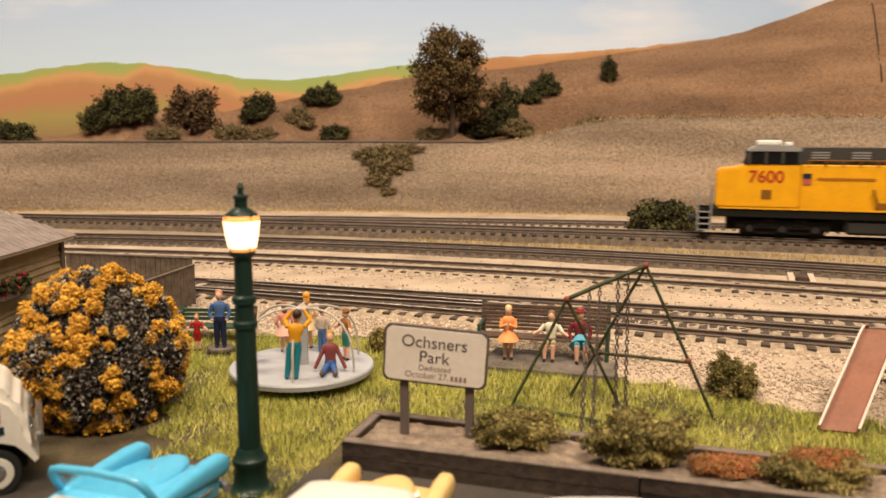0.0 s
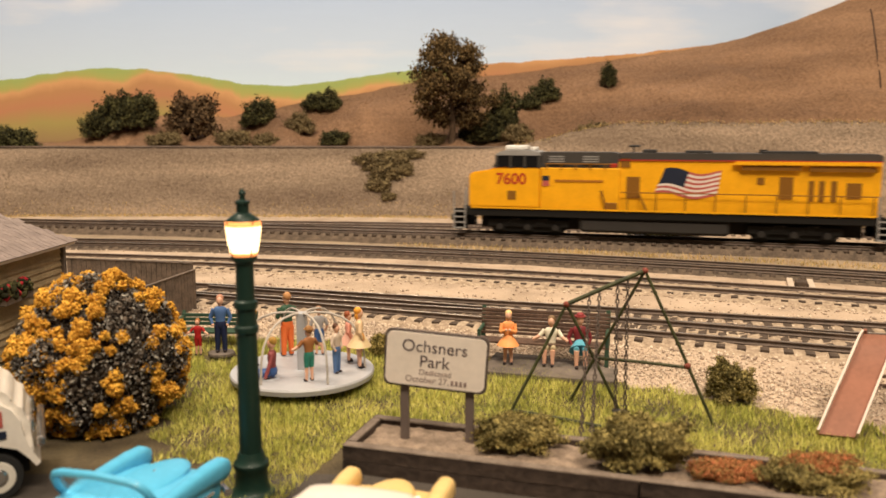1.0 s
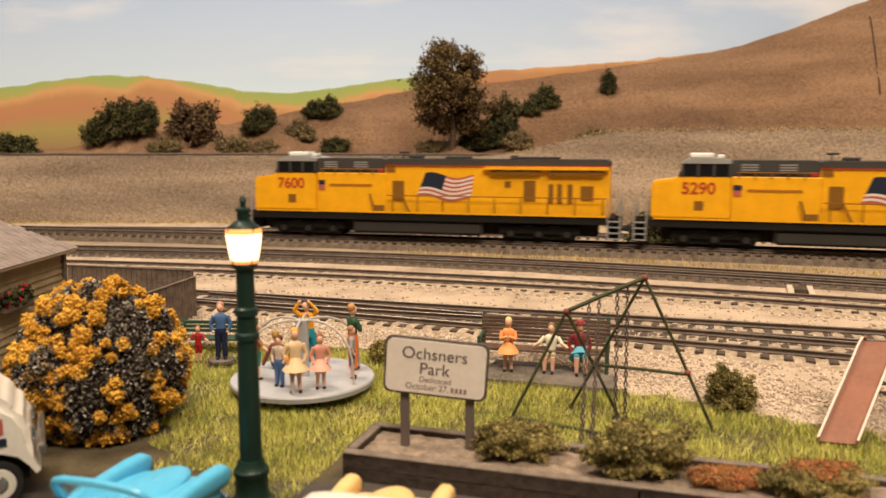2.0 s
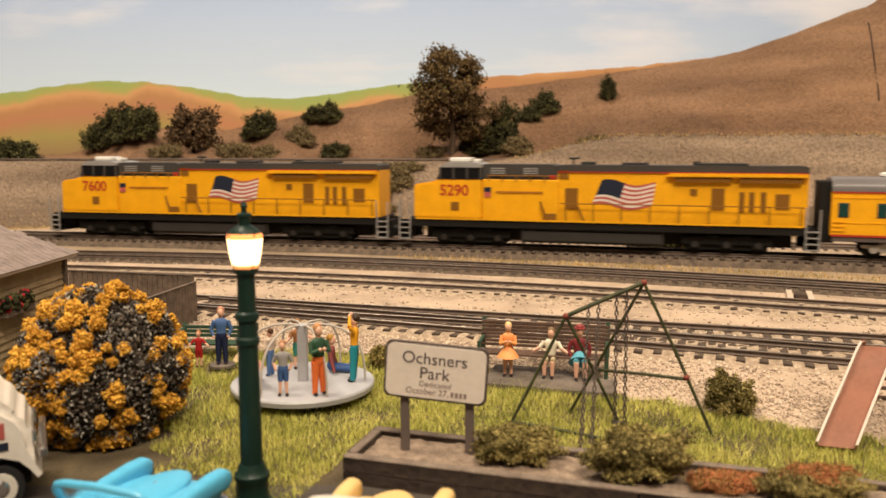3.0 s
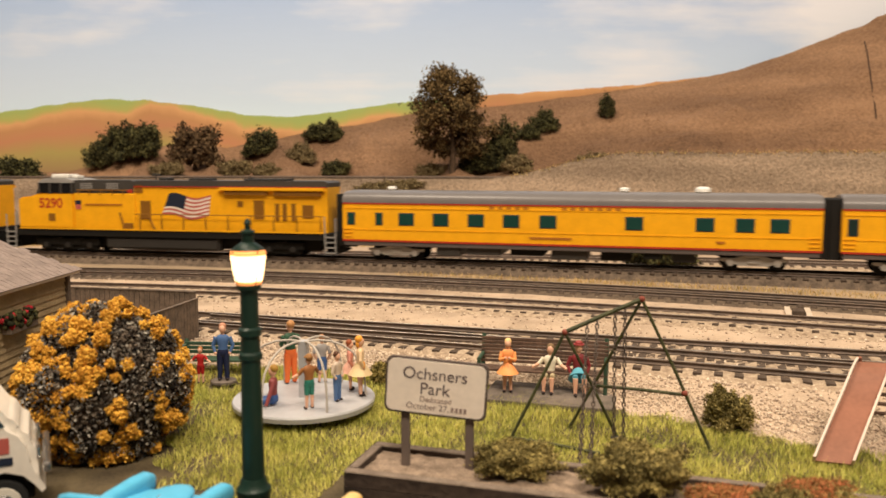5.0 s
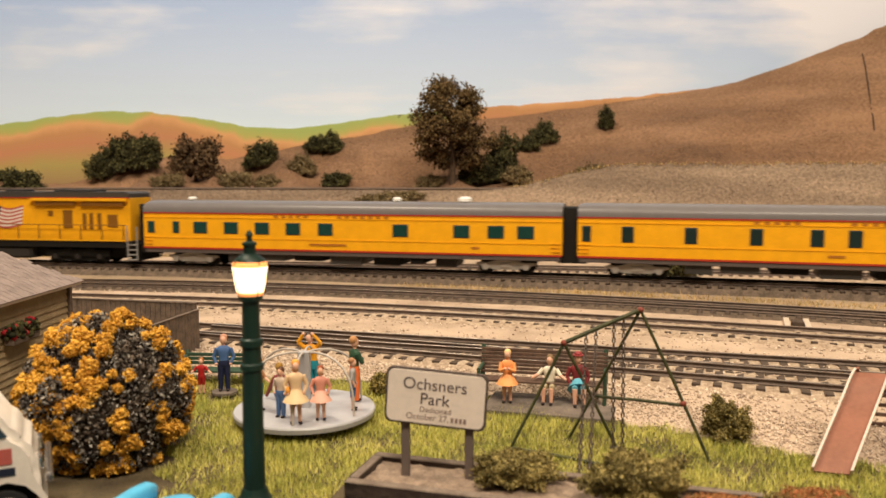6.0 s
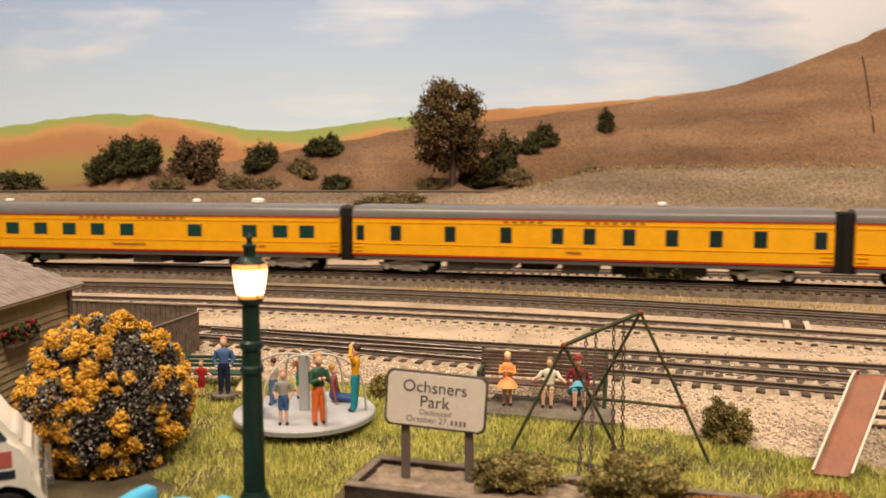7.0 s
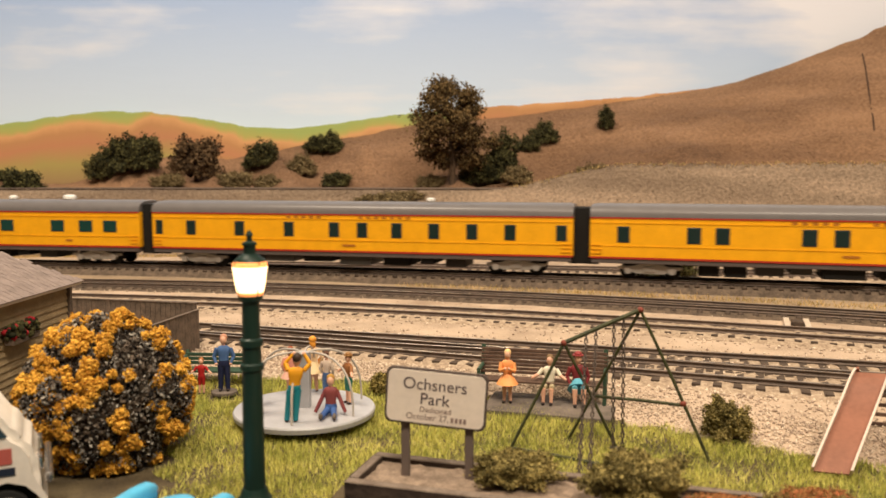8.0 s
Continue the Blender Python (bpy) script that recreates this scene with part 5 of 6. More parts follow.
def house():
    t = thing("house", -140, 0, 0, 0, "small tan clapboard house with a brown shingle roof", "house")
    y0, y1 = 200.0, 290.0
    bm = bmesh.new()
    box(bm, -33, (y0 + y1) / 2, 16.5, 64, y1 - y0 - 1, 33)
    part("wall", bm, M_CLAP, t)
    k = 0
    z = 1.0
    while z < 33:
        bm = bmesh.new()
        vs = box(bm, 0, 0, 0, 1.0, y1 - y0, 2.5, 0, 0, pose(0, 0, 0, 0, -14, 0))
        bmesh.ops.translate(bm, vec=(-0.9, (y0 + y1) / 2, z + 1.2), verts=bm.verts)
        part("clapboard", bm, M_CLAP, t)
        z += 2.4
    bm = bmesh.new()
    box(bm, -0.2, y1, 16.5, 2.0, 2.0, 33, 0.2)
    part("corner_board", bm, M_FENCE, t)
    # roof: two pitches, ridge along y
    pitch = math.atan2(9.0, 25.0)
    for s in (1, -1):
        bm = bmesh.new()
        L = 38.0
        box(bm, 0, 0, 0, L, y1 - y0 + 8, 1.0)
        o = part("roof_deck", bm, M_TRIMW, t, "pale roof edge boards")
        o.matrix_basis = pose((-33 + s * 18.2) * MM, (y0 + y1) / 2 * MM, 39.4 * MM, 0, s * math.degrees(pitch), 0)
        bm = bmesh.new()
        rng = random.Random(3)
        for r in range(13):
            x = (L / 2 - 1.6 - r * 2.9)
            yy = -(y1 - y0 + 8) / 2
            yy += (r % 2) * 1.6
            while yy < (y1 - y0 + 8) / 2 - 2:
                w = rng.uniform(2.6, 3.8)
                box(bm, x * 1.0, yy + w / 2, 0.75 + rng.uniform(-0.05, 0.05), 3.3, w - 0.2, 0.35, 0, 0, pose(0, 0, 0, 0, 5, 0))
                yy += w
        if s < 0:
            bmesh.ops.rotate(bm, cent=(0, 0, 0), matrix=Matrix.Rotation(math.pi, 3, "Z"), verts=bm.verts)
        sh = part("shingles", bm, M_SHINGLE, o, "brown-grey shingles")
        sh["kind"] = "stuff"
    bm = bmesh.new()
    box(bm, 2.2, 252, 20.4, 3.0, 17, 2.2, 0.3)
    wb = part("window_box", bm, M_FENCE, t)
    rng = np.random.default_rng(4)
    for name, m, n, rr in (("leaves", M_FOL_D, 160, 1.1), ("blossoms", M_BLOSSOM, 26, 1.0)):
        c = np.stack([rng.uniform(0.8, 3.8, n), rng.uniform(243, 260, n), rng.uniform(21.2, 25.5 if name == "leaves" else 26, n)], 1)
        v, f = lumps(c, rng.uniform(0.6, 1.0, n) * rr, rng)
        o = new(name, mesh_from(name, v, f, [m]))
        o.parent = wb
        o["kind"] = "stuff"
    return t


M_BLOSSOM = plain("red_blossom", (0.42, 0.02, 0.03), 0.7)

house()
fence((-110, 258, 0), (-100, 316, 2.5), 18.8, "dark brown vertical board fence beside the house")
fence((-158, 331, 2.8), (-101, 317.5, 2.6), 18.4, "dark brown board fence behind the house")
street_lamp()
planter()
park_sign()
RIDE = merry_go_round()
swing_set()
slide()


def bench_slab():
    bm = bmesh.new()
    box(bm, 0, 0, 0.4, 40, 22, 2.8, 0.3)
    ob = new("bench_slab", finish(bm, M_CONC, "bench_slab"))
    ob.matrix_basis = pose(33.5 * MM, 239.0 * MM, 0, 0, 0, -16)
    tagged(ob, "worn grey concrete slab under the bench", "slab")


bench_slab()
bench(31.8, 246.2, 1.8, -13, 41, 6.0, 15.0, M_SLAT, "long brown slatted park bench with green ends", 7)
bench(-79.5, 272, 0.2, -3, 27, 5.0, 9.8, M_BENCHG, "dark green slatted park bench beside the fence", 3)

figurine(20.2, 240.8, 1.8, -8, 17.2, (0.98, 0.40, 0.14), (0.72, 0.36, 0.23), (0.92, 0.62, 0.28), "painted toy girl in an orange dress before the bench", skirt=(0.98, 0.40, 0.14), arm="front")
figurine(33.8, 243.0, 1.8, -16, 18.5, (0.85, 0.78, 0.62), (0.45, 0.37, 0.23), (0.22, 0.14, 0.07), "painted toy boy in a pale shirt seated on the bench", sit=True, bare=True, arm="out")
figurine(42.4, 241.0, 1.8, -4, 20, (0.22, 0.03, 0.035), (0.12, 0.40, 0.52), (0.20, 0.03, 0.03), "painted toy woman in red top and blue skirt, seated", skirt=(0.12, 0.40, 0.52), sit=True, hat=(0.30, 0.05, 0.05))
figurine(-72.8, 254.5, 1.9, 6, 19.2, (0.08, 0.16, 0.36), (0.018, 0.025, 0.07), (0.52, 0.25, 0.16), "painted toy man in blue jacket on a round base", base=True)
figurine(-80.2, 254.0, 0.9, 0, 12.4, (0.42, 0.02, 0.02), (0.40, 0.02, 0.02), (0.42, 0.16, 0.05), "painted toy child in red holding a yellow toy", bare=True, arm="out", hat=None, extra=True)

RIDERS = []


def rider(ang, r, h, turn, look_of):
    RIDERS.append((figurine(0, 0, 0, 0, h, **look_of), ang, r, turn))


rider(-102, 15.0, 19.5, 180, dict(top=(0.80, 0.36, 0.02), legs=(0.02, 0.24, 0.30), hair=(0.05, 0.03, 0.02), label="painted toy boy in yellow shirt and teal trousers with raised arms", arm="up", lean=-0.12))
rider(-47, 11.5, 18.5, -50, dict(top=(0.24, 0.06, 0.06), legs=(0.05, 0.11, 0.30), hair=(0.45, 0.25, 0.05), label="painted toy girl in blue overalls sitting on the platform", floor=True))
rider(8, 13.0, 15.5, 200, dict(top=(0.34, 0.14, 0.05), legs=(0.04, 0.22, 0.17), hair=(0.30, 0.13, 0.04), label="painted toy scout in brown top and green shorts", bare=True, arm="out", hat=(0.33, 0.17, 0.06)))
rider(57, 11.5, 14.5, 0, dict(top=(0.62, 0.50, 0.40), legs=(0.09, 0.17, 0.36), hair=(0.10, 0.04, 0.02), label="painted toy boy in blue overalls"))
rider(84, 16.5, 18.0, 10, dict(top=(0.85, 0.60, 0.36), legs=(0.85, 0.40, 0.26), hair=(0.85, 0.36, 0.05), label="painted toy woman with long blonde hair and cream dress", skirt=(0.74, 0.56, 0.32), arm="down", extra=True))
rider(110, 14.5, 15.5, -20, dict(top=(0.75, 0.32, 0.24), legs=(0.80, 0.40, 0.28), hair=(0.30, 0.08, 0.03), label="painted toy girl in pink dress", skirt=(0.75, 0.42, 0.32)))
rider(160, 15.0, 15.5, 15, dict(top=(0.36, 0.34, 0.33), legs=(0.06, 0.13, 0.32), hair=(0.40, 0.20, 0.10), label="painted toy child in grey top and blue shorts", bare=True))
rider(197, 15.5, 20.0, 10, dict(top=(0.035, 0.09, 0.05), legs=(0.85, 0.19, 0.05), hair=(0.50, 0.25, 0.10), label="painted toy man in green jacket and orange trousers", arm="front"))
SPIN = -360 / 3.98


def rider_pose(ang, r, turn, t):
    a = ang + 10.3 + SPIN * t
    q = math.radians(a)
    return pose((-41 + r * math.cos(q)) * MM, (225.5 + r * math.sin(q)) * MM, 5.0 * MM, 0, 0, a + 90 + turn)


# ---------- cars ----------
M_TYRE = plain("tyre_black", (0.02, 0.02, 0.02), 0.8)
M_CHROME = plain("chrome", (0.62, 0.60, 0.58), 0.2, 0.9)
M_WWALL = plain("whitewall", (0.70, 0.66, 0.58), 0.5)
M_CYAN = plain("car_cyan", (0.10, 0.47, 0.74), 0.45, 0, 0.2)
M_CREAM = plain("car_yellow", (0.80, 0.55, 0.22), 0.45, 0, 0.2)
M_CARW = plain("car_white", (0.78, 0.72, 0.64), 0.45, 0, 0.2)
M_SCREEN = plain("screen_plastic", (0.85, 0.95, 0.97), 0.12)
M_SCREEN.node_tree.nodes["Principled BSDF"].inputs["Transmission Weight"].default_value = 1.0
M_SCREEN.node_tree.nodes["Principled BSDF"].inputs["IOR"].default_value = 1.05
M_SEATW = plain("seat_cream", (0.62, 0.50, 0.40), 0.6)
M_CARGLASS = plain("car_glass", (0.03, 0.04, 0.045), 0.1)


def wheels(t, xs, half, r=3.7):
    for x in xs:
        for s in (-1, 1):
            bm = bmesh.new()
            rod(bm, (x, s * (half - 2.2), r), (x, s * half, r), r, r, 20)
            w = part("wheel", bm, M_TYRE, t)
            bm = bmesh.new()
            rod(bm, (x, s * (half - 0.1), r), (x, s * (half + 0.15), r), r * 0.74, r * 0.70, 20, 0)
            part("whitewall", bm, M_WWALL, w)
            bm = bmesh.new()
            rod(bm, (x, s * half, r), (x, s * (half + 0.5), r), r * 0.48, r * 0.3, 16, 0)
            part("hubcap", bm, M_CHROME, w)


def sedan(x, y, rz, body, roof, open_top, label, wagon=False):
    """A rounded 1950s car with finned fenders; its front points along local +x."""
    t = thing("parked_car", x, y, 0.4, rz, label, "car", "parked cars")
    bm = bmesh.new()
    hull(bm, [(-29.5, 8.6, 4.2, 8.8, 0.5), (-28.5, 9.8, 3.2, 9.8, 0.42), (-24, 10.3, 2.8, 10.4, 0.36), (-10, 10.5, 2.6, 10.6, 0.34), (6, 10.5, 2.6, 10.6, 0.34),
              (14, 10.3, 2.6, 10.4, 0.36), (22, 10.0, 2.8, 9.9, 0.38), (27, 9.5, 3.2, 9.2, 0.44), (29.2, 8.2, 4.2, 8.2, 0.5)], 28)
    part("body", bm, body, t, smooth=True)
    for s in (-1, 1):
        bm = bmesh.new()
        hull(bm, [(4, 0.5, 9.6, 10.4, 0.8), (10, 1.2, 8.6, 11.0, 0.75), (18, 1.6, 8.0, 11.7, 0.75), (25, 1.8, 7.6, 12.0, 0.75), (28.4, 1.7, 7.4, 11.8, 0.75), (30.0, 1.2, 7.9, 10.9, 0.8)], 16)
        f = part("fender", bm, body, t, smooth=True)
        f.matrix_basis = pose(0, s * 8.9 * MM, 0)
        bm = bmesh.new()
        lathe(bm, [(1.35, 0), (1.35, 0.5), (1.0, 0.9), (0.4, 1.1)], 14)
        lamp = part("headlight", bm, M_CHROME, t, "round chrome headlight", True)
        lamp.matrix_basis = pose(29.4 * MM, s * 8.7 * MM, 9.0 * MM, 0, 90, 0)
        bm = bmesh.new()
        sweep(bm, [(-26, s * 10.35, 7.4), (-8, s * 10.6, 7.2), (10, s * 10.6, 7.0), (24, s * 10.1, 6.8)], 0.28, 6)
        part("chrome_strip", bm, M_CHROME, t)
    bm = bmesh.new()
    ball(bm, (18.5, 0, 9.7), (11, 5.2, 1.5), 3)
    part("hood_bulge", bm, body, t, smooth=True)
    bm = bmesh.new()
    rod(bm, (20, 0, 11.0), (27, 0, 10.4), 0.3, 0.15)
    part("hood_ornament", bm, M_CHROME, t)
    bm = bmesh.new()
    box(bm, 29.2, 0, 6.6, 0.8, 12, 2.4, 0.3)
    part("grille", bm, M_DARK, t, "dark front grille")
    for xx in (30.2, -30.2):
        bm = bmesh.new()
        sweep(bm, [(xx - math.copysign(1.6, xx), -10.2, 4.8), (xx, -8.4, 4.8), (xx + math.copysign(0.4, xx), 0, 4.8), (xx, 8.4, 4.8), (xx - math.copysign(1.6, xx), 10.2, 4.8)], 0.85, 8)
        part("bumper", bm, M_CHROME, t, "chrome bumper", True)
    if open_top:
        bm = bmesh.new()
        box(bm, -6, 0, 10.6, 25, 16.4, 0.9, 0.3)
        part("interior", bm, M_SEATW, t, "cream interior")
        for xx in (-6, -15):
            bm = bmesh.new()
            box(bm, xx, 0, 11.9, 2.8, 15.2, 3.6, 1.0)
            part("seat", bm, M_SEATW, t, "cream bench seat", True)
        bm = bmesh.new()
        sweep(bm, [(9.6, -9.8, 10.2), (7.9, -9.7, 12.6), (6.8, -9.3, 14.4), (6.2, -8.4, 15.5), (6.0, -6.8, 16.0), (6.2, 0, 16.2), (6.0, 6.8, 16.0), (6.2, 8.4, 15.5), (6.8, 9.3, 14.4), (7.9, 9.7, 12.6), (9.6, 9.8, 10.2)], 0.7, 8)
        ws = part("windscreen_frame", bm, body, t, smooth=True)
        bm = bmesh.new()
        vs = [bm.verts.new(p) for p in ((9.4, -9.2, 10.8), (6.6, -8.6, 15.0), (6.2, -6.8, 15.6), (6.2, 6.8, 15.6), (6.6, 8.6, 15.0), (9.4, 9.2, 10.8))]
        bm.faces.new(vs)
        bmesh.ops.solidify(bm, geom=list(bm.faces), thickness=0.25)
        pane = part("windscreen", bm, M_SCREEN, ws, "clear plastic windscreen")
        pane.visible_shadow = False
    else:
        tail = -25.5 if wagon else -5.5
        bm = bmesh.new()
        hull(bm, [(tail - 2.0, 8.4, 9.6, 13.4, 0.4), (tail + 0.5, 8.9, 9.4, 15.6, 0.45), (4, 9.0, 9.4, 16.2, 0.45), (10.5, 8.9, 9.4, 15.4, 0.45), (15.0, 8.8, 9.4, 10.6, 0.4)], 24)
        part("window", bm, M_CARGLASS, t, "dark car windows", True)
        bm = bmesh.new()
        hull(bm, [(tail - 1.4, 6.6, 13.6, 15.0, 0.6), (tail, 8.2, 13.8, 16.4, 0.55), (tail + 3, 9.0, 14.2, 17.3, 0.55), (2, 9.2, 14.6, 17.8, 0.55), (9, 8.9, 14.4, 17.2, 0.55), (11.6, 8.0, 14.4, 16.2, 0.6), (12.6, 6.6, 14.6, 15.4, 0.6)], 24)
        part("roof", bm, roof, t, smooth=True)
        for xx, lean in ((14.4, -2.6), (tail - 1.6, 1.6)):
            for s in (-1, 1):
                bm = bmesh.new()
                rod(bm, (xx + 0.4, s * 8.6, 10.0), (xx + lean, s * 8.3, 15.2), 0.55)
                part("pillar", bm, roof, t)
    wheels(t, (-18, 18), 10.3)
    return t


sedan(-59.3, 118.6, 72, M_CYAN, M_CYAN, True, "bright cyan open convertible with a cream interior")
sedan(-15.2, 108.9, 75.4, M_CREAM, M_CARW, False, "pale yellow car with a white roof")
sedan(23.0, 89.5, -90, M_CARW, M_CARW, False, "white station wagon parked in the street", True)


def van():
    t = thing("panel_van", -116.2, 147.0, 0.4, 27, "white panel van with chrome hubcaps and a coloured side mark", "van")
    bm = bmesh.new()
    extrude_outline(bm, [(-30, 3.6), (-30, 26.0), (-27, 28.6), (4, 29.4), (20, 29.0), (23.6, 27.8), (28.2, 20.6), (30.4, 19.0), (32.0, 16.2), (32.6, 12.5), (32.6, 8.8), (33.8, 6.4), (33.0, 5.8), (31.8, 7.6), (29.8, 9.8), (26.5, 11.0), (23.0, 10.2), (20.2, 7.6), (19.2, 4.2), (-13, 4.0), (-15, 8.4), (-20, 10.2), (-25, 8.4), (-27, 4.0)], -10.4, 10.4)
    bmesh.ops.bevel(bm, geom=[e for e in bm.edges if max(v.co.z for v in e.verts) > 11], offset=1.5, segments=4, affect="EDGES")
    part("body", bm, M_CARW, t, smooth=True)
    for x in (-20, 26):
        bm = bmesh.new()
        box(bm, x, 0, 7.2, 11.5, 16, 6.4, 0.5)
        part("wheel_well", bm, M_BLACK, t, "black wheel well")
    for s in (-1, 1):
        bm = bmesh.new()
        extrude_outline(bm, [(8, 20.4), (27.0, 20.4), (23.4, 26.2), (8, 26.6)], s * 10.5 - 0.15, s * 10.5 + 0.15)
        part("window", bm, M_CARGLASS, t, "dark side window")
        bm = bmesh.new()
        box(bm, 24.6, s * 10.45, 16.4, 6.0, 0.3, 3.2)
        part("side_mark", bm, M_FLAGR, t, "faded red painted mark")
        bm = bmesh.new()
        box(bm, 24.6, s * 10.45, 13.2, 7.0, 0.3, 1.6)
        part("side_mark", bm, M_BLUE, t, "blue painted stripe")
        bm = bmesh.new()
        box(bm, 32.6, s * 7.0, 13.6, 1.2, 3.4, 3.2, 0.6)
        part("headlight", bm, M_CHROME, t, "chrome headlight")
    bm = bmesh.new()
    box(bm, 34.2, 0, 11.0, 1.6, 22.5, 2.2, 0.6)
    part("bumper", bm, M_CHROME, t)
    wheels(t, (-20, 26), 10.6, 4.6)


van()


# ---------- plants ----------
def shrub(x, y, z, w, d, h, mat, label, n=260, lump=0.11, category="shrub", name="shrub", low=-0.35, seed=1, inner=0.5, rough=0.22):
    rng = np.random.default_rng(seed)
    t = thing(name, x, y, z, 0, label, category, "shrubs")
    c = shell_points(rng, n, w / 2, d / 2, h * 0.6, inner, low, rough)
    c[:, 2] += h * 0.42
    c[:, 2] = np.maximum(c[:, 2], 0.02 * h)
    size = lump * min(w, h * 1.6)
    outer = shell_points(rng, n * 4, w / 2, d / 2, h * 0.6, max(inner, 0.7), low, rough) * 1.06
    outer[:, 2] = np.maximum(outer[:, 2] + h * 0.42, 0.02 * h)
    outer += rng.normal(0, size * 0.8, outer.shape)
    outer[:, 2] = np.maximum(outer[:, 2], 0.02 * h)
    v, f = joined(lumps(c * np.array([0.93, 0.93, 0.95]), rng.uniform(0.7, 1.4, len(c)) * size, rng), flakes(outer, size * 1.05, rng))
    o = new("foliage", mesh_from("foliage", v, f, [mat]))
    o.parent = t
    bm = bmesh.new()
    rod(bm, (0, 0, -1.0), (0, 0, h * 0.5), 0.05 * w, 0.03 * w, 7)
    part("stem", bm, M_BARK, t)
    return t


def flower_bush():
    rng = np.random.default_rng(21)
    t = thing("flowering_bush", -87.3, 197, 0, 0, "large round dark bush with clusters of yellow-orange blossom", "bush")
    R = (19.6, 19.6, 21.0)
    bm = bmesh.new()
    ball(bm, (0, 0, 15.8), tuple(r * 0.86 for r in R), 4)
    for v in bm.verts:
        v.co += (v.co - Vector((0, 0, 15.8))) * (0.10 * noise.noise(v.co * 0.25))
        v.co.z = max(v.co.z, 0.1)
    part("core", bm, M_LICHEN, t, "dark tangled core", True)
    c = shell_points(rng, 17000, *R, 0.90, -0.95, 0.09)
    c[:, 2] = np.maximum(c[:, 2] + 15.8, 0.3)
    v, f = joined(lumps(c[::3], rng.uniform(0.22, 0.6, len(c[::3])), rng, 0.6), flakes(c + rng.normal(0, 0.35, c.shape), 0.6, rng))
    o = new("foliage", mesh_from("foliage", v, f, [M_LICHEN]))
    o.parent = t
    o["kind"] = "stuff"
    # pale wiry twig ends between the blossom
    tw = shell_points(rng, 5000, *R, 0.98, -0.9, 0.08) * 1.035
    tw[:, 2] = np.maximum(tw[:, 2] + 15.8, 0.3)
    o = new("twig_fuzz", mesh_from("twig_fuzz", *flakes(tw, 0.55, rng), [M_TWIG]))
    o.parent = t
    o["kind"] = "stuff"
    heads = shell_points(rng, 700, *R, 0.99, -0.8, 0.06)
    chosen = []
    for p in heads:
        thick = noise.noise(Vector(p) * 0.085 + Vector((3.1, 0.4, 1.2)))
        gap = 4.6 if thick > 0.06 else (6.2 if thick > -0.12 else 11.0)
        if all(np.linalg.norm(p - q) > gap for q in chosen):
            chosen.append(p)
    for p in chosen:
        puffs = []
        for k in range(rng.integers(3, 7)):
            q = p + rng.normal(0, 1, 3) * 1.75
            q = q / np.linalg.norm(q / np.array(R)) * rng.uniform(0.97, 1.05)
            r = rng.uniform(0.9, 1.9)
            d = rng.normal(size=(int(70 * r), 3))
            d = d / np.linalg.norm(d, axis=1, keepdims=True) * r * rng.uniform(0.55, 1.12, (len(d), 1))
            puffs.append(q + d)
        q = np.concatenate(puffs)
        q[:, 2] += 15.8
        q = q[q[:, 2] > 0.8]
        if len(q) < 8:
            continue
        v, f = joined(lumps(q, rng.uniform(0.22, 0.44, len(q)), rng, 0.6), flakes(q + rng.normal(0, 0.25, q.shape), 0.4, rng))
        o = new("blossom", mesh_from("blossom", v, f, [M_BLOOM]))
        o.parent = t


flower_bush()
shrub(78.3, 210, 0, 10.8, 10, 10.4, M_FOL_M, "olive green round shrub at the lawn's edge", 2200, 0.036, seed=3, rough=0.4)
shrub(-20.5, 256, 0, 7, 6, 7, M_FOL_O, "small olive shrub behind the merry-go-round", 500, 0.055, seed=4)
shrub(15.6, 164.5, 5.4, 14.5, 10, 6.4, M_FOL_M, "low mossy olive shrub growing in the timber planter", 2600, 0.034, seed=5, rough=0.42)
shrub(40.2, 155.8, 5.4, 18.5, 12, 8.3, M_FOL_M, "large mossy olive shrub growing in the timber planter", 3600, 0.030, seed=6, rough=0.42)
shrub(56.3, 150.2, 5.2, 14, 9, 2.8, M_FOL_R, "low orange-red ground plant in the planter", 1500, 0.05, seed=7)
shrub(72.0, 145.5, 5.4, 19, 11, 4.8, M_FOL_M, "olive shrub with red tips in the planter", 2400, 0.036, seed=8, rough=0.35)
shrub(72.5, 146.0, 8.2, 14, 8, 3.0, M_FOL_R, "red flowering top growth over the planter shrub", 900, 0.05, seed=9)
shrub(152, 548, 3, 42, 22, 19, M_FOL_D, "dark green shrub between the tracks", 1000, 0.05, seed=10)


def switch_machine():
    t = thing("switch_machine", 166, 364, 3.2, -21, "small dark switch motor between two long pale ties", "switch machine")
    for dx in (-4.4, 4.4):
        bm = bmesh.new()
        box(bm, dx, 0, 0.9, 2.6, 26, 1.8, 0.15)
        part("long_tie", bm, M_TRIMW, t)
    bm = bmesh.new()
    box(bm, 0, -2, 1.6, 5.4, 7.5, 3.0, 0.5)
    part("motor_box", bm, M_TIE, t)
    bm = bmesh.new()
    rod(bm, (0, 1.5, 1.2), (0, 14, 1.2), 0.45)
    part("throw_rod", bm, M_RAIL, t)


switch_machine()


# ---------- hill plants ----------
def on_hill(x, y):
    return hill_z(x, y) - 0.6


def hill_bush(k, x, y, w, h, m, lab):
    shrub(x, y, on_hill(x, y), w, w * 0.7, h, m, lab, 800, 0.040, "bush", "bush", -0.5, 40 + k, 0.35, 0.42)


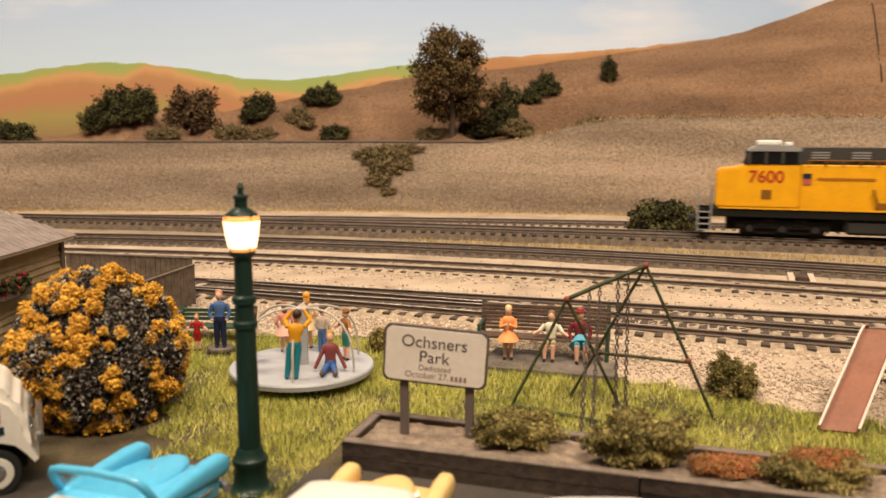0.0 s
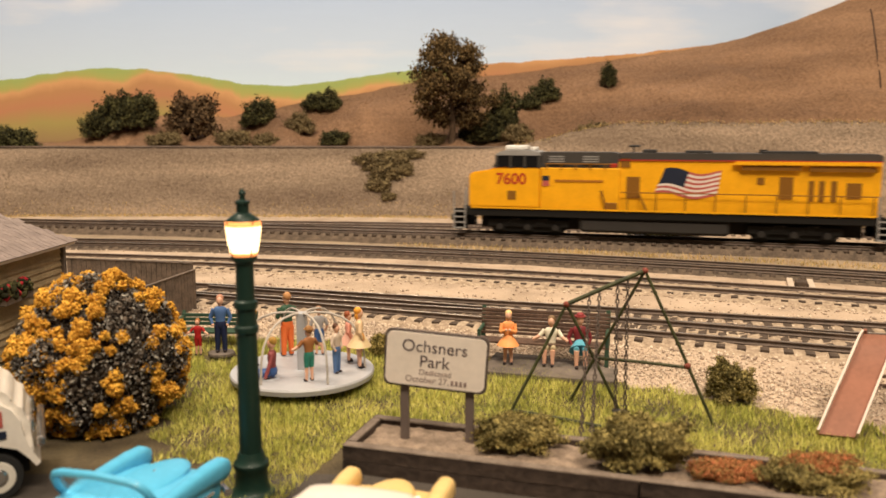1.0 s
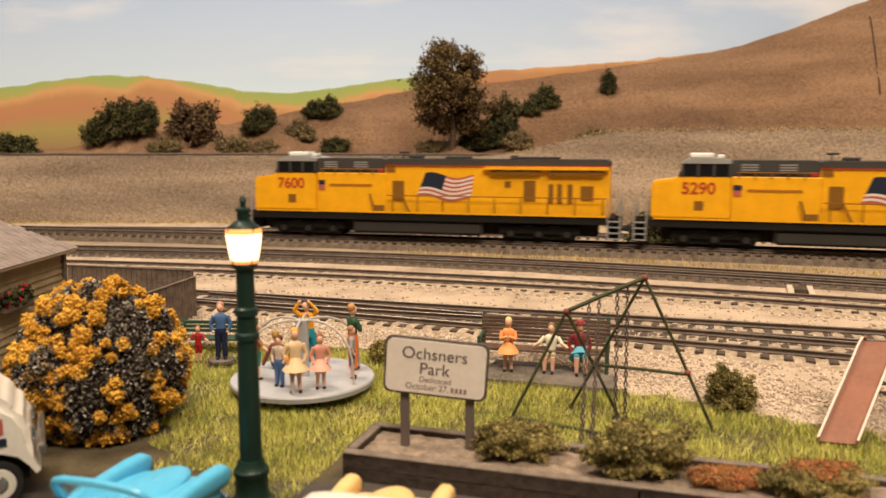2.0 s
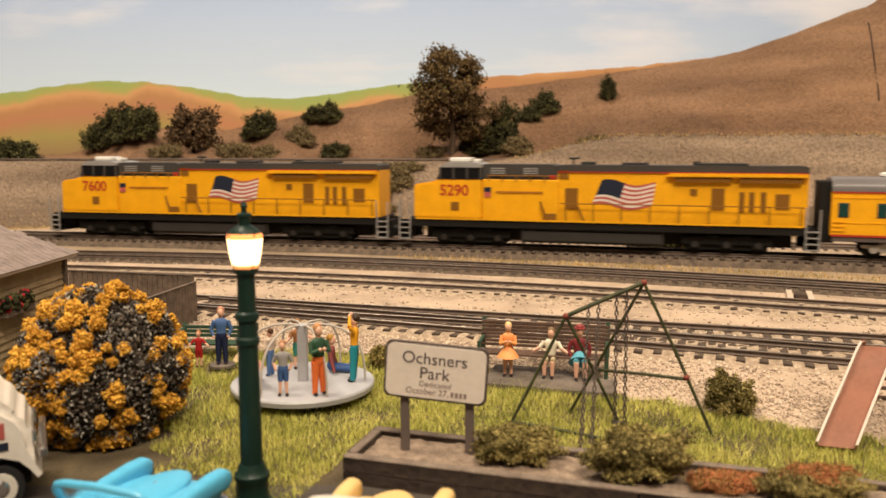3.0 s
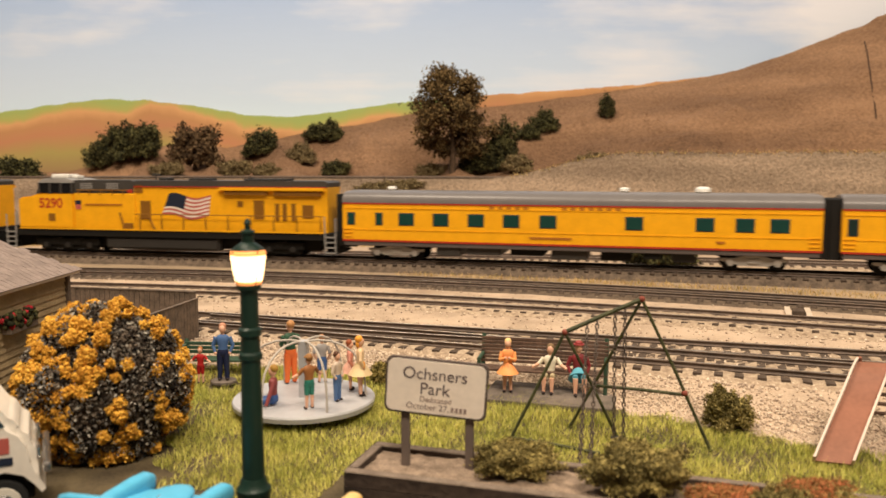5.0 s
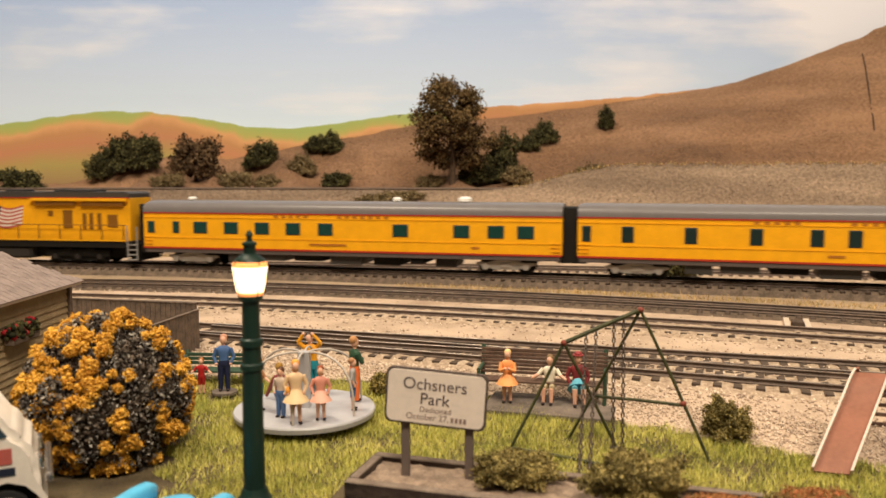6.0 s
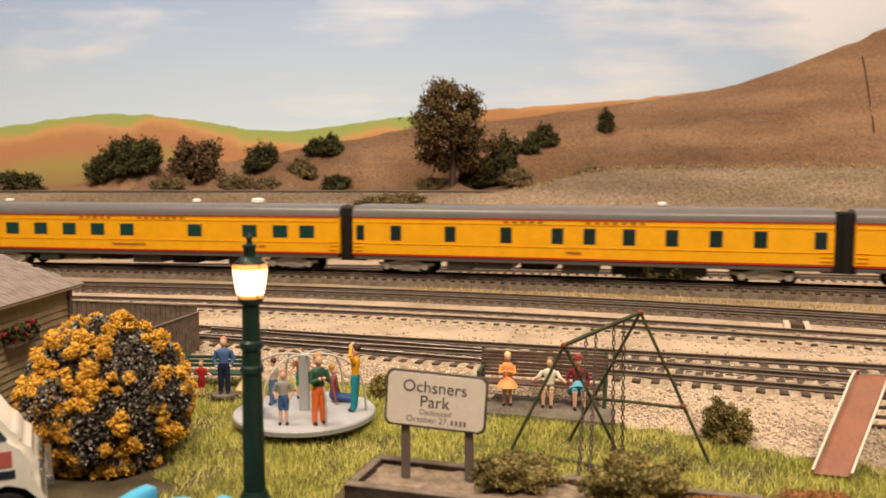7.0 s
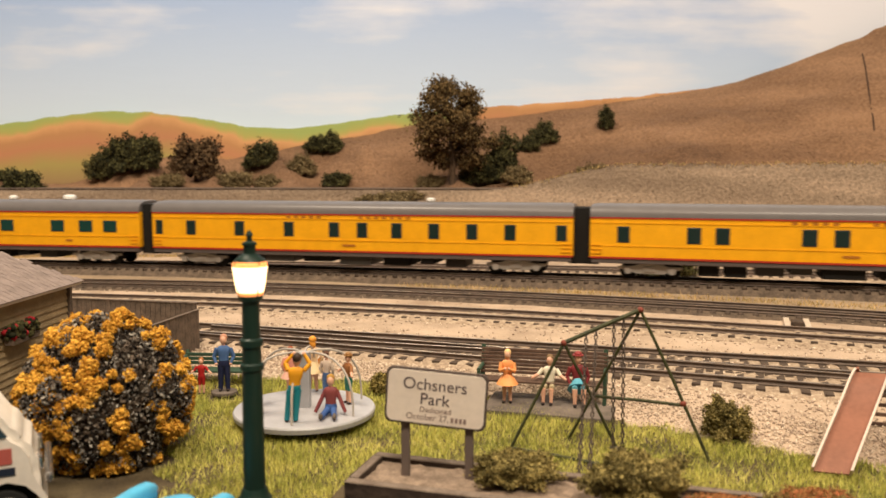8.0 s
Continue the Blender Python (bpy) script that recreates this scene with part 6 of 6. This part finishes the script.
hill_bush(0, -392, 914, 30, 24, M_FOL_D, "dark green bush on the dry hill")
hill_bush(1, -375, 914, 36, 34, M_FOL_D, "dark green bush on the dry hill")
hill_bush(2, -350, 896, 40, 38, M_FOL_D, "dark green bush on the dry hill")
hill_bush(3, -326, 878, 30, 36, M_FOL_D, "dark green bush on the dry hill")
hill_bush(4, -262, 844, 48, 44, M_FOL_B, "round rust-brown bush on the dry hill")
hill_bush(5, -202, 896, 30, 28, M_FOL_D, "dark green bush on the dry hill")
hill_bush(6, -217, 906, 18, 16, M_FOL_D, "small dark green bush on the dry hill")
hill_bush(7, -146, 916, 22, 19, M_FOL_D, "small dark green bush on the dry hill")
hill_bush(8, -128, 910, 24, 20, M_FOL_D, "small dark green bush on the dry hill")
hill_bush(9, -154, 870, 25, 19, M_FOL_S, "small olive bush on the dry hill")
hill_bush(10, -113, 850, 28, 14, M_FOL_D, "low dark bush on the dry hill")
hill_bush(11, -410, 774, 34, 18, M_FOL_D, "low dark bush beside the upper track")
hill_bush(12, -455, 826, 22, 10, M_FOL_D, "low dark bush on the dry hill")
hill_bush(13, 36, 832, 34, 28, M_FOL_D, "dark green bush under the tree")
hill_bush(14, 54, 826, 30, 32, M_FOL_D, "dark green bush under the tree")
hill_bush(15, 64, 840, 28, 44, M_FOL_D, "tall dark green bush beside the tree")
hill_bush(16, 94, 880, 21, 16, M_FOL_D, "dark green bush on the dry slope")
hill_bush(17, 112, 888, 25, 20, M_FOL_D, "dark green bush on the dry slope")
hill_bush(18, 180, 886, 17, 23, M_FOL_D, "dark green bush on the dry slope")
hill_bush(19, 152, 802, 30, 16, M_FOL_S, "olive tuft on the dry slope")
hill_bush(20, -277, 802, 30, 12, M_FOL_S, "low olive tuft beside the upper track")
hill_bush(21, -210, 810, 30, 15, M_FOL_S, "low dry tuft beside the upper track")
hill_bush(22, -185, 842, 26, 12, M_FOL_S, "low olive tuft beside the upper track")
hill_bush(23, 75, 800, 26, 14, M_FOL_S, "low olive tuft beside the tree")
hill_bush(24, -12, 830, 28, 12, M_FOL_S, "low olive tuft beside the tree")
for k, (x, y, w, h) in enumerate(((-66, 733, 30, 9), (-46, 733, 32, 10), (-30, 735, 24, 8), (-58, 726, 26, 12), (-44, 727, 26, 12), (-52, 718, 24, 13), (-57, 711, 18, 10), (-36, 722, 16, 8), (-48, 705, 12, 6))):
    shrub(x, y, on_hill(x, y) - 1, w, 9, h, M_FOL_S, "dry olive scrub clinging to the cut bank", 500, 0.055, "scrub", "scrub", -0.6, 80 + k, 0.3, 0.4)


def tree(x, y, h, w):
    rng = np.random.default_rng(77)
    r2 = random.Random(7)
    t = thing("tree", x, y, on_hill(x, y), 0, "full brown-green oak with a broken outline on the hill", "tree")
    bm = bmesh.new()
    rod(bm, (0, 0, -3), (1, 0, h * 0.22), 3.4, 2.6, 10)
    rod(bm, (1, 0, h * 0.22), (-1, 0, h * 0.5), 2.6, 1.6, 10)
    rod(bm, (-1, 0, h * 0.5), (0, 0, h * 0.88), 1.6, 0.5, 8)
    part("trunk", bm, M_BARK, t, smooth=True)
    centres = []
    for k in range(26):
        a = r2.uniform(0, 6.283)
        z = h * (0.18 + 0.74 * (k / 25))
        reach = w / 2 * (1.0 - 0.75 * abs((z / h - 0.5) / 0.5) ** 2.2) * r2.uniform(0.55, 0.95)
        if z < h * 0.35:
            reach *= 0.8
        e = Vector((math.cos(a) * reach, math.sin(a) * reach * 0.8, z + r2.uniform(2, 8)))
        bm = bmesh.new()
        rod(bm, (0, 0, z * 0.82), e, 0.9, 0.25, 6)
        part("limb", bm, M_BARK, t)
        centres.append(e)
        centres.append(e * 0.6 + Vector((0, 0, z * 0.4)))
    pts = []
    for e in centres:
        n = 190
        pts.append(np.array(e) + rng.normal(0, 1, (n, 3)) * np.array([5.0, 4.6, 4.0]))
    pts = np.concatenate(pts)
    pts = pts[pts[:, 2] > h * 0.08]
    v, f = joined(lumps(pts[::2], rng.uniform(0.6, 1.3, len(pts[::2])), rng), flakes(np.repeat(pts, 2, 0) + rng.normal(0, 1.0, (len(pts) * 2, 3)), 1.3, rng))
    o = new("crown", mesh_from("crown", v, f, [M_FOL_TREE]))
    o.parent = t


M_FOL_TREE = surface("foliage_tree", (0.22, 0.145, 0.060), (0.045, 0.030, 0.013), 60, 0.9, 0.3, island=0.7)
tree(9.0, 808, 101, 96)


def hill_seam():
    v, f = [], []
    n = 40
    for k in range(n + 1):
        u = k / n
        x, y = 476 - 42 * u + 0.6 * math.sin(u * 9), 918 - 112 * u
        z = hill_z(x, y) + 0.5
        v += [(x - 0.9, y, hill_z(x - 0.9, y) + 0.5), (x + 0.9, y, z), (x + 0.9, y, z - 2), (x - 0.9, y, z - 2)]
    for k in range(n):
        for q in range(4):
            f.append((k * 4 + q, k * 4 + (q + 1) % 4, k * 4 + 4 + (q + 1) % 4, k * 4 + 4 + q))
    tagged(new("trim", mesh_from("trim", v, f, [M_SEAM])), "dark seam where two hill sections meet", "seam", kind="structure")


M_SEAM = plain("seam_dark", (0.07, 0.04, 0.025), 0.9)
hill_seam()


def blades(name, pts, h0, h1, w, mat, label, seed, category="grass", lean=0.8):
    rng = np.random.default_rng(seed)
    p = np.asarray(pts)
    n = len(p)
    a = rng.uniform(0, math.pi, n)
    h = rng.uniform(h0, h1, n)
    d = np.stack([np.cos(a) * w, np.sin(a) * w, np.zeros(n)], 1)
    l = np.concatenate([rng.normal(0, lean, (n, 2)) * h[:, None] * 0.5, h[:, None]], 1)
    v = np.stack([p - d, p + d, p + l], 1).reshape(-1, 3)
    o = new(name, mesh_from(name, v, np.arange(n * 3).reshape(n, 3), [mat]))
    return tagged(o, label, category, kind="stuff")


M_DRY = surface("dry_grass", (0.36, 0.215, 0.122), (0.12, 0.068, 0.038), 9, 0.9, 0, c3=(0.21, 0.122, 0.069), island=0.14, stretch=(0.4, 1.0, 2.6))
M_DRYG = surface("dry_grass_grey", (0.44, 0.335, 0.24), (0.16, 0.115, 0.08), 13, 0.9, 0, c3=(0.265, 0.198, 0.138), island=0.16, stretch=(0.3, 1.0, 3.0))
M_WEED = surface("weed_tan", (0.62, 0.43, 0.19), (0.28, 0.22, 0.07), 60, 0.9, 0, c3=(0.46, 0.32, 0.13), island=0.6)


def scatter():
    rng = np.random.default_rng(31)
    bank, slope = [], []
    for x, u in zip(rng.uniform(-430, 440, 42000), rng.uniform(0, 1, 42000)):
        y = toe(x) + 2 + u * 70
        bank.append((x, y, hill_z(x, y) - 0.3))
    for x, u in zip(rng.uniform(-540, 560, 42000), rng.uniform(0, 1, 42000)):
        y = toe(x) + 80 + u * 170
        if y < 936:
            slope.append((x, y, hill_z(x, y) - 0.3))
    blades("bank_fuzz", bank, 0.45, 1.1, 0.30, M_DRYG, "matted grey-tan dry grass on the cut bank", 1, lean=2.6)
    blades("hill_fuzz", slope, 0.45, 1.2, 0.34, M_DRY, "matted brown dry grass on the hill", 2, lean=2.6)
    weeds = []
    for x in rng.uniform(-420, 420, 9000):
        y = toe(x) + rng.normal(-5, 6)
        weeds.append((x, y, max(ground_z(x, y), hill_z(x, y)) - 0.2))
    for x in rng.uniform(-30, 330, 2600):
        y = 0.5 * (line_d(x) + line_e(x)) + rng.normal(6, 7)
        weeds.append((x, y, ground_z(x, y) - 0.2))
    for x in rng.uniform(60, 420, 1200):
        k = toe(x) + 50 + rng.normal(0, 2)
        weeds.append((x, k, hill_z(x, k) - 0.2))
    blades("weeds", weeds, 0.8, 2.8, 0.30, M_WEED, "straw-coloured weeds along the yard's edge", 3)
    c = []
    for x, y in zip(rng.uniform(-330, 330, 6000), rng.uniform(180, 680, 6000)):
        if y > lawn_edge(x) + 6:
            c.append((x, y, ground_z(x, y) + 0.05))
    c = np.array(c)
    v, f = lumps(c, rng.uniform(0.12, 0.42, len(c)), rng, 0.4, True)
    tagged(new("grit", mesh_from("grit", v, f, [M_GRIT])), "fine brown grit scattered on the sandy yard", "grit", kind="stuff")


M_GRIT = surface("grit_brown", (0.60, 0.48, 0.37), (0.20, 0.14, 0.10), 300, 0.9, 0.2, island=1.0)
scatter()


def ballast_bed(line, x0, x1, mat, z, rough, seed, lift=0.0):
    """Stone filling between and beside the rails, low enough to leave tie ends and some ties bare."""
    v, f = [], []
    pts = track_points(line, x0, x1, 2.2)
    offs = (-18.5, -15.5, -12.5, -10.6, -9.8, -7.6, -5.5, -3.2, -1, 1, 3.2, 5.5, 7.6, 9.8, 10.6, 12.5, 15.5, 18.5)
    n = len(offs)
    for x, y, a in pts:
        for d in offs:
            px, py = x - math.sin(a) * d, y + math.cos(a) * d
            edge = 1 - smooth(13.6, 18.4, abs(d))
            zz = (z + lift) * edge + (ground_z(px, py) - 0.4) * (1 - edge)
            if py < lawn_edge(px) + 3:
                zz = ground_z(px, py) - 0.5
            zz += noise.noise(Vector((px * 0.45, py * 0.45, seed))) * rough
            v.append((px, py, min(zz, 5.5 + lift)))
    for i in range(len(pts) - 1):
        for k in range(n - 1):
            f.append((i * n + k, (i + 1) * n + k, (i + 1) * n + k + 1, i * n + k + 1))
    o = new("ballast_bed", mesh_from("ballast_bed", v, f, [mat]))
    tagged(o, "packed ballast between the rails", "ballast", kind="structure")


M_BED = surface("ballast_packed", (0.50, 0.40, 0.29), (0.22, 0.16, 0.11), 500, 0.95, 0.9, c3=(0.37, 0.28, 0.2), fine=1300)
M_BEDD = surface("ballast_oily", (0.16, 0.115, 0.08), (0.06, 0.045, 0.033), 300, 0.9, 0.9, fine=1300)
ballast_bed(line_near_a, -170, 200, M_BED, 4.75, 0.75, 1)
ballast_bed(line_near_b, -100, 200, M_BED, 4.85, 0.75, 2)
ballast_bed(line_c, -260, 250, M_BED, 5.05, 0.55, 3)
ballast_bed(line_d, -330, 300, M_BEDD, 4.7, 0.5, 4)
ballast_bed(line_f, -400, 330, M_BED, 4.9, 0.5, 5)
# brown main line bed, its colour deepened to hold the train's underside shadow
M_BEDM = surface("ballast_brown_shaded", (0.17, 0.125, 0.09), (0.06, 0.045, 0.034), 300, 0.95, 0.9, fine=1300)
ballast_bed(line_e, -900, 620, M_BEDM, 4.6, 0.5, 6, MAIN_LIFT)


# ---------- movement ----------
def motions():
    for ob, s0 in TRAIN:
        walk(ob, [(k * 0.2, train_pose(s0 - SPEED * k * 0.2)) for k in range(41)])
    turns = [k * 0.2 for k in range(41)]
    walk(RIDE, [(t, pose(-41 * MM, 225.5 * MM, 0, 0, 0, SPIN * t)) for t in turns])
    for ob, ang, r, turn in RIDERS:
        walk(ob, [(t, rider_pose(ang, r, turn, t)) for t in turns])


motions()
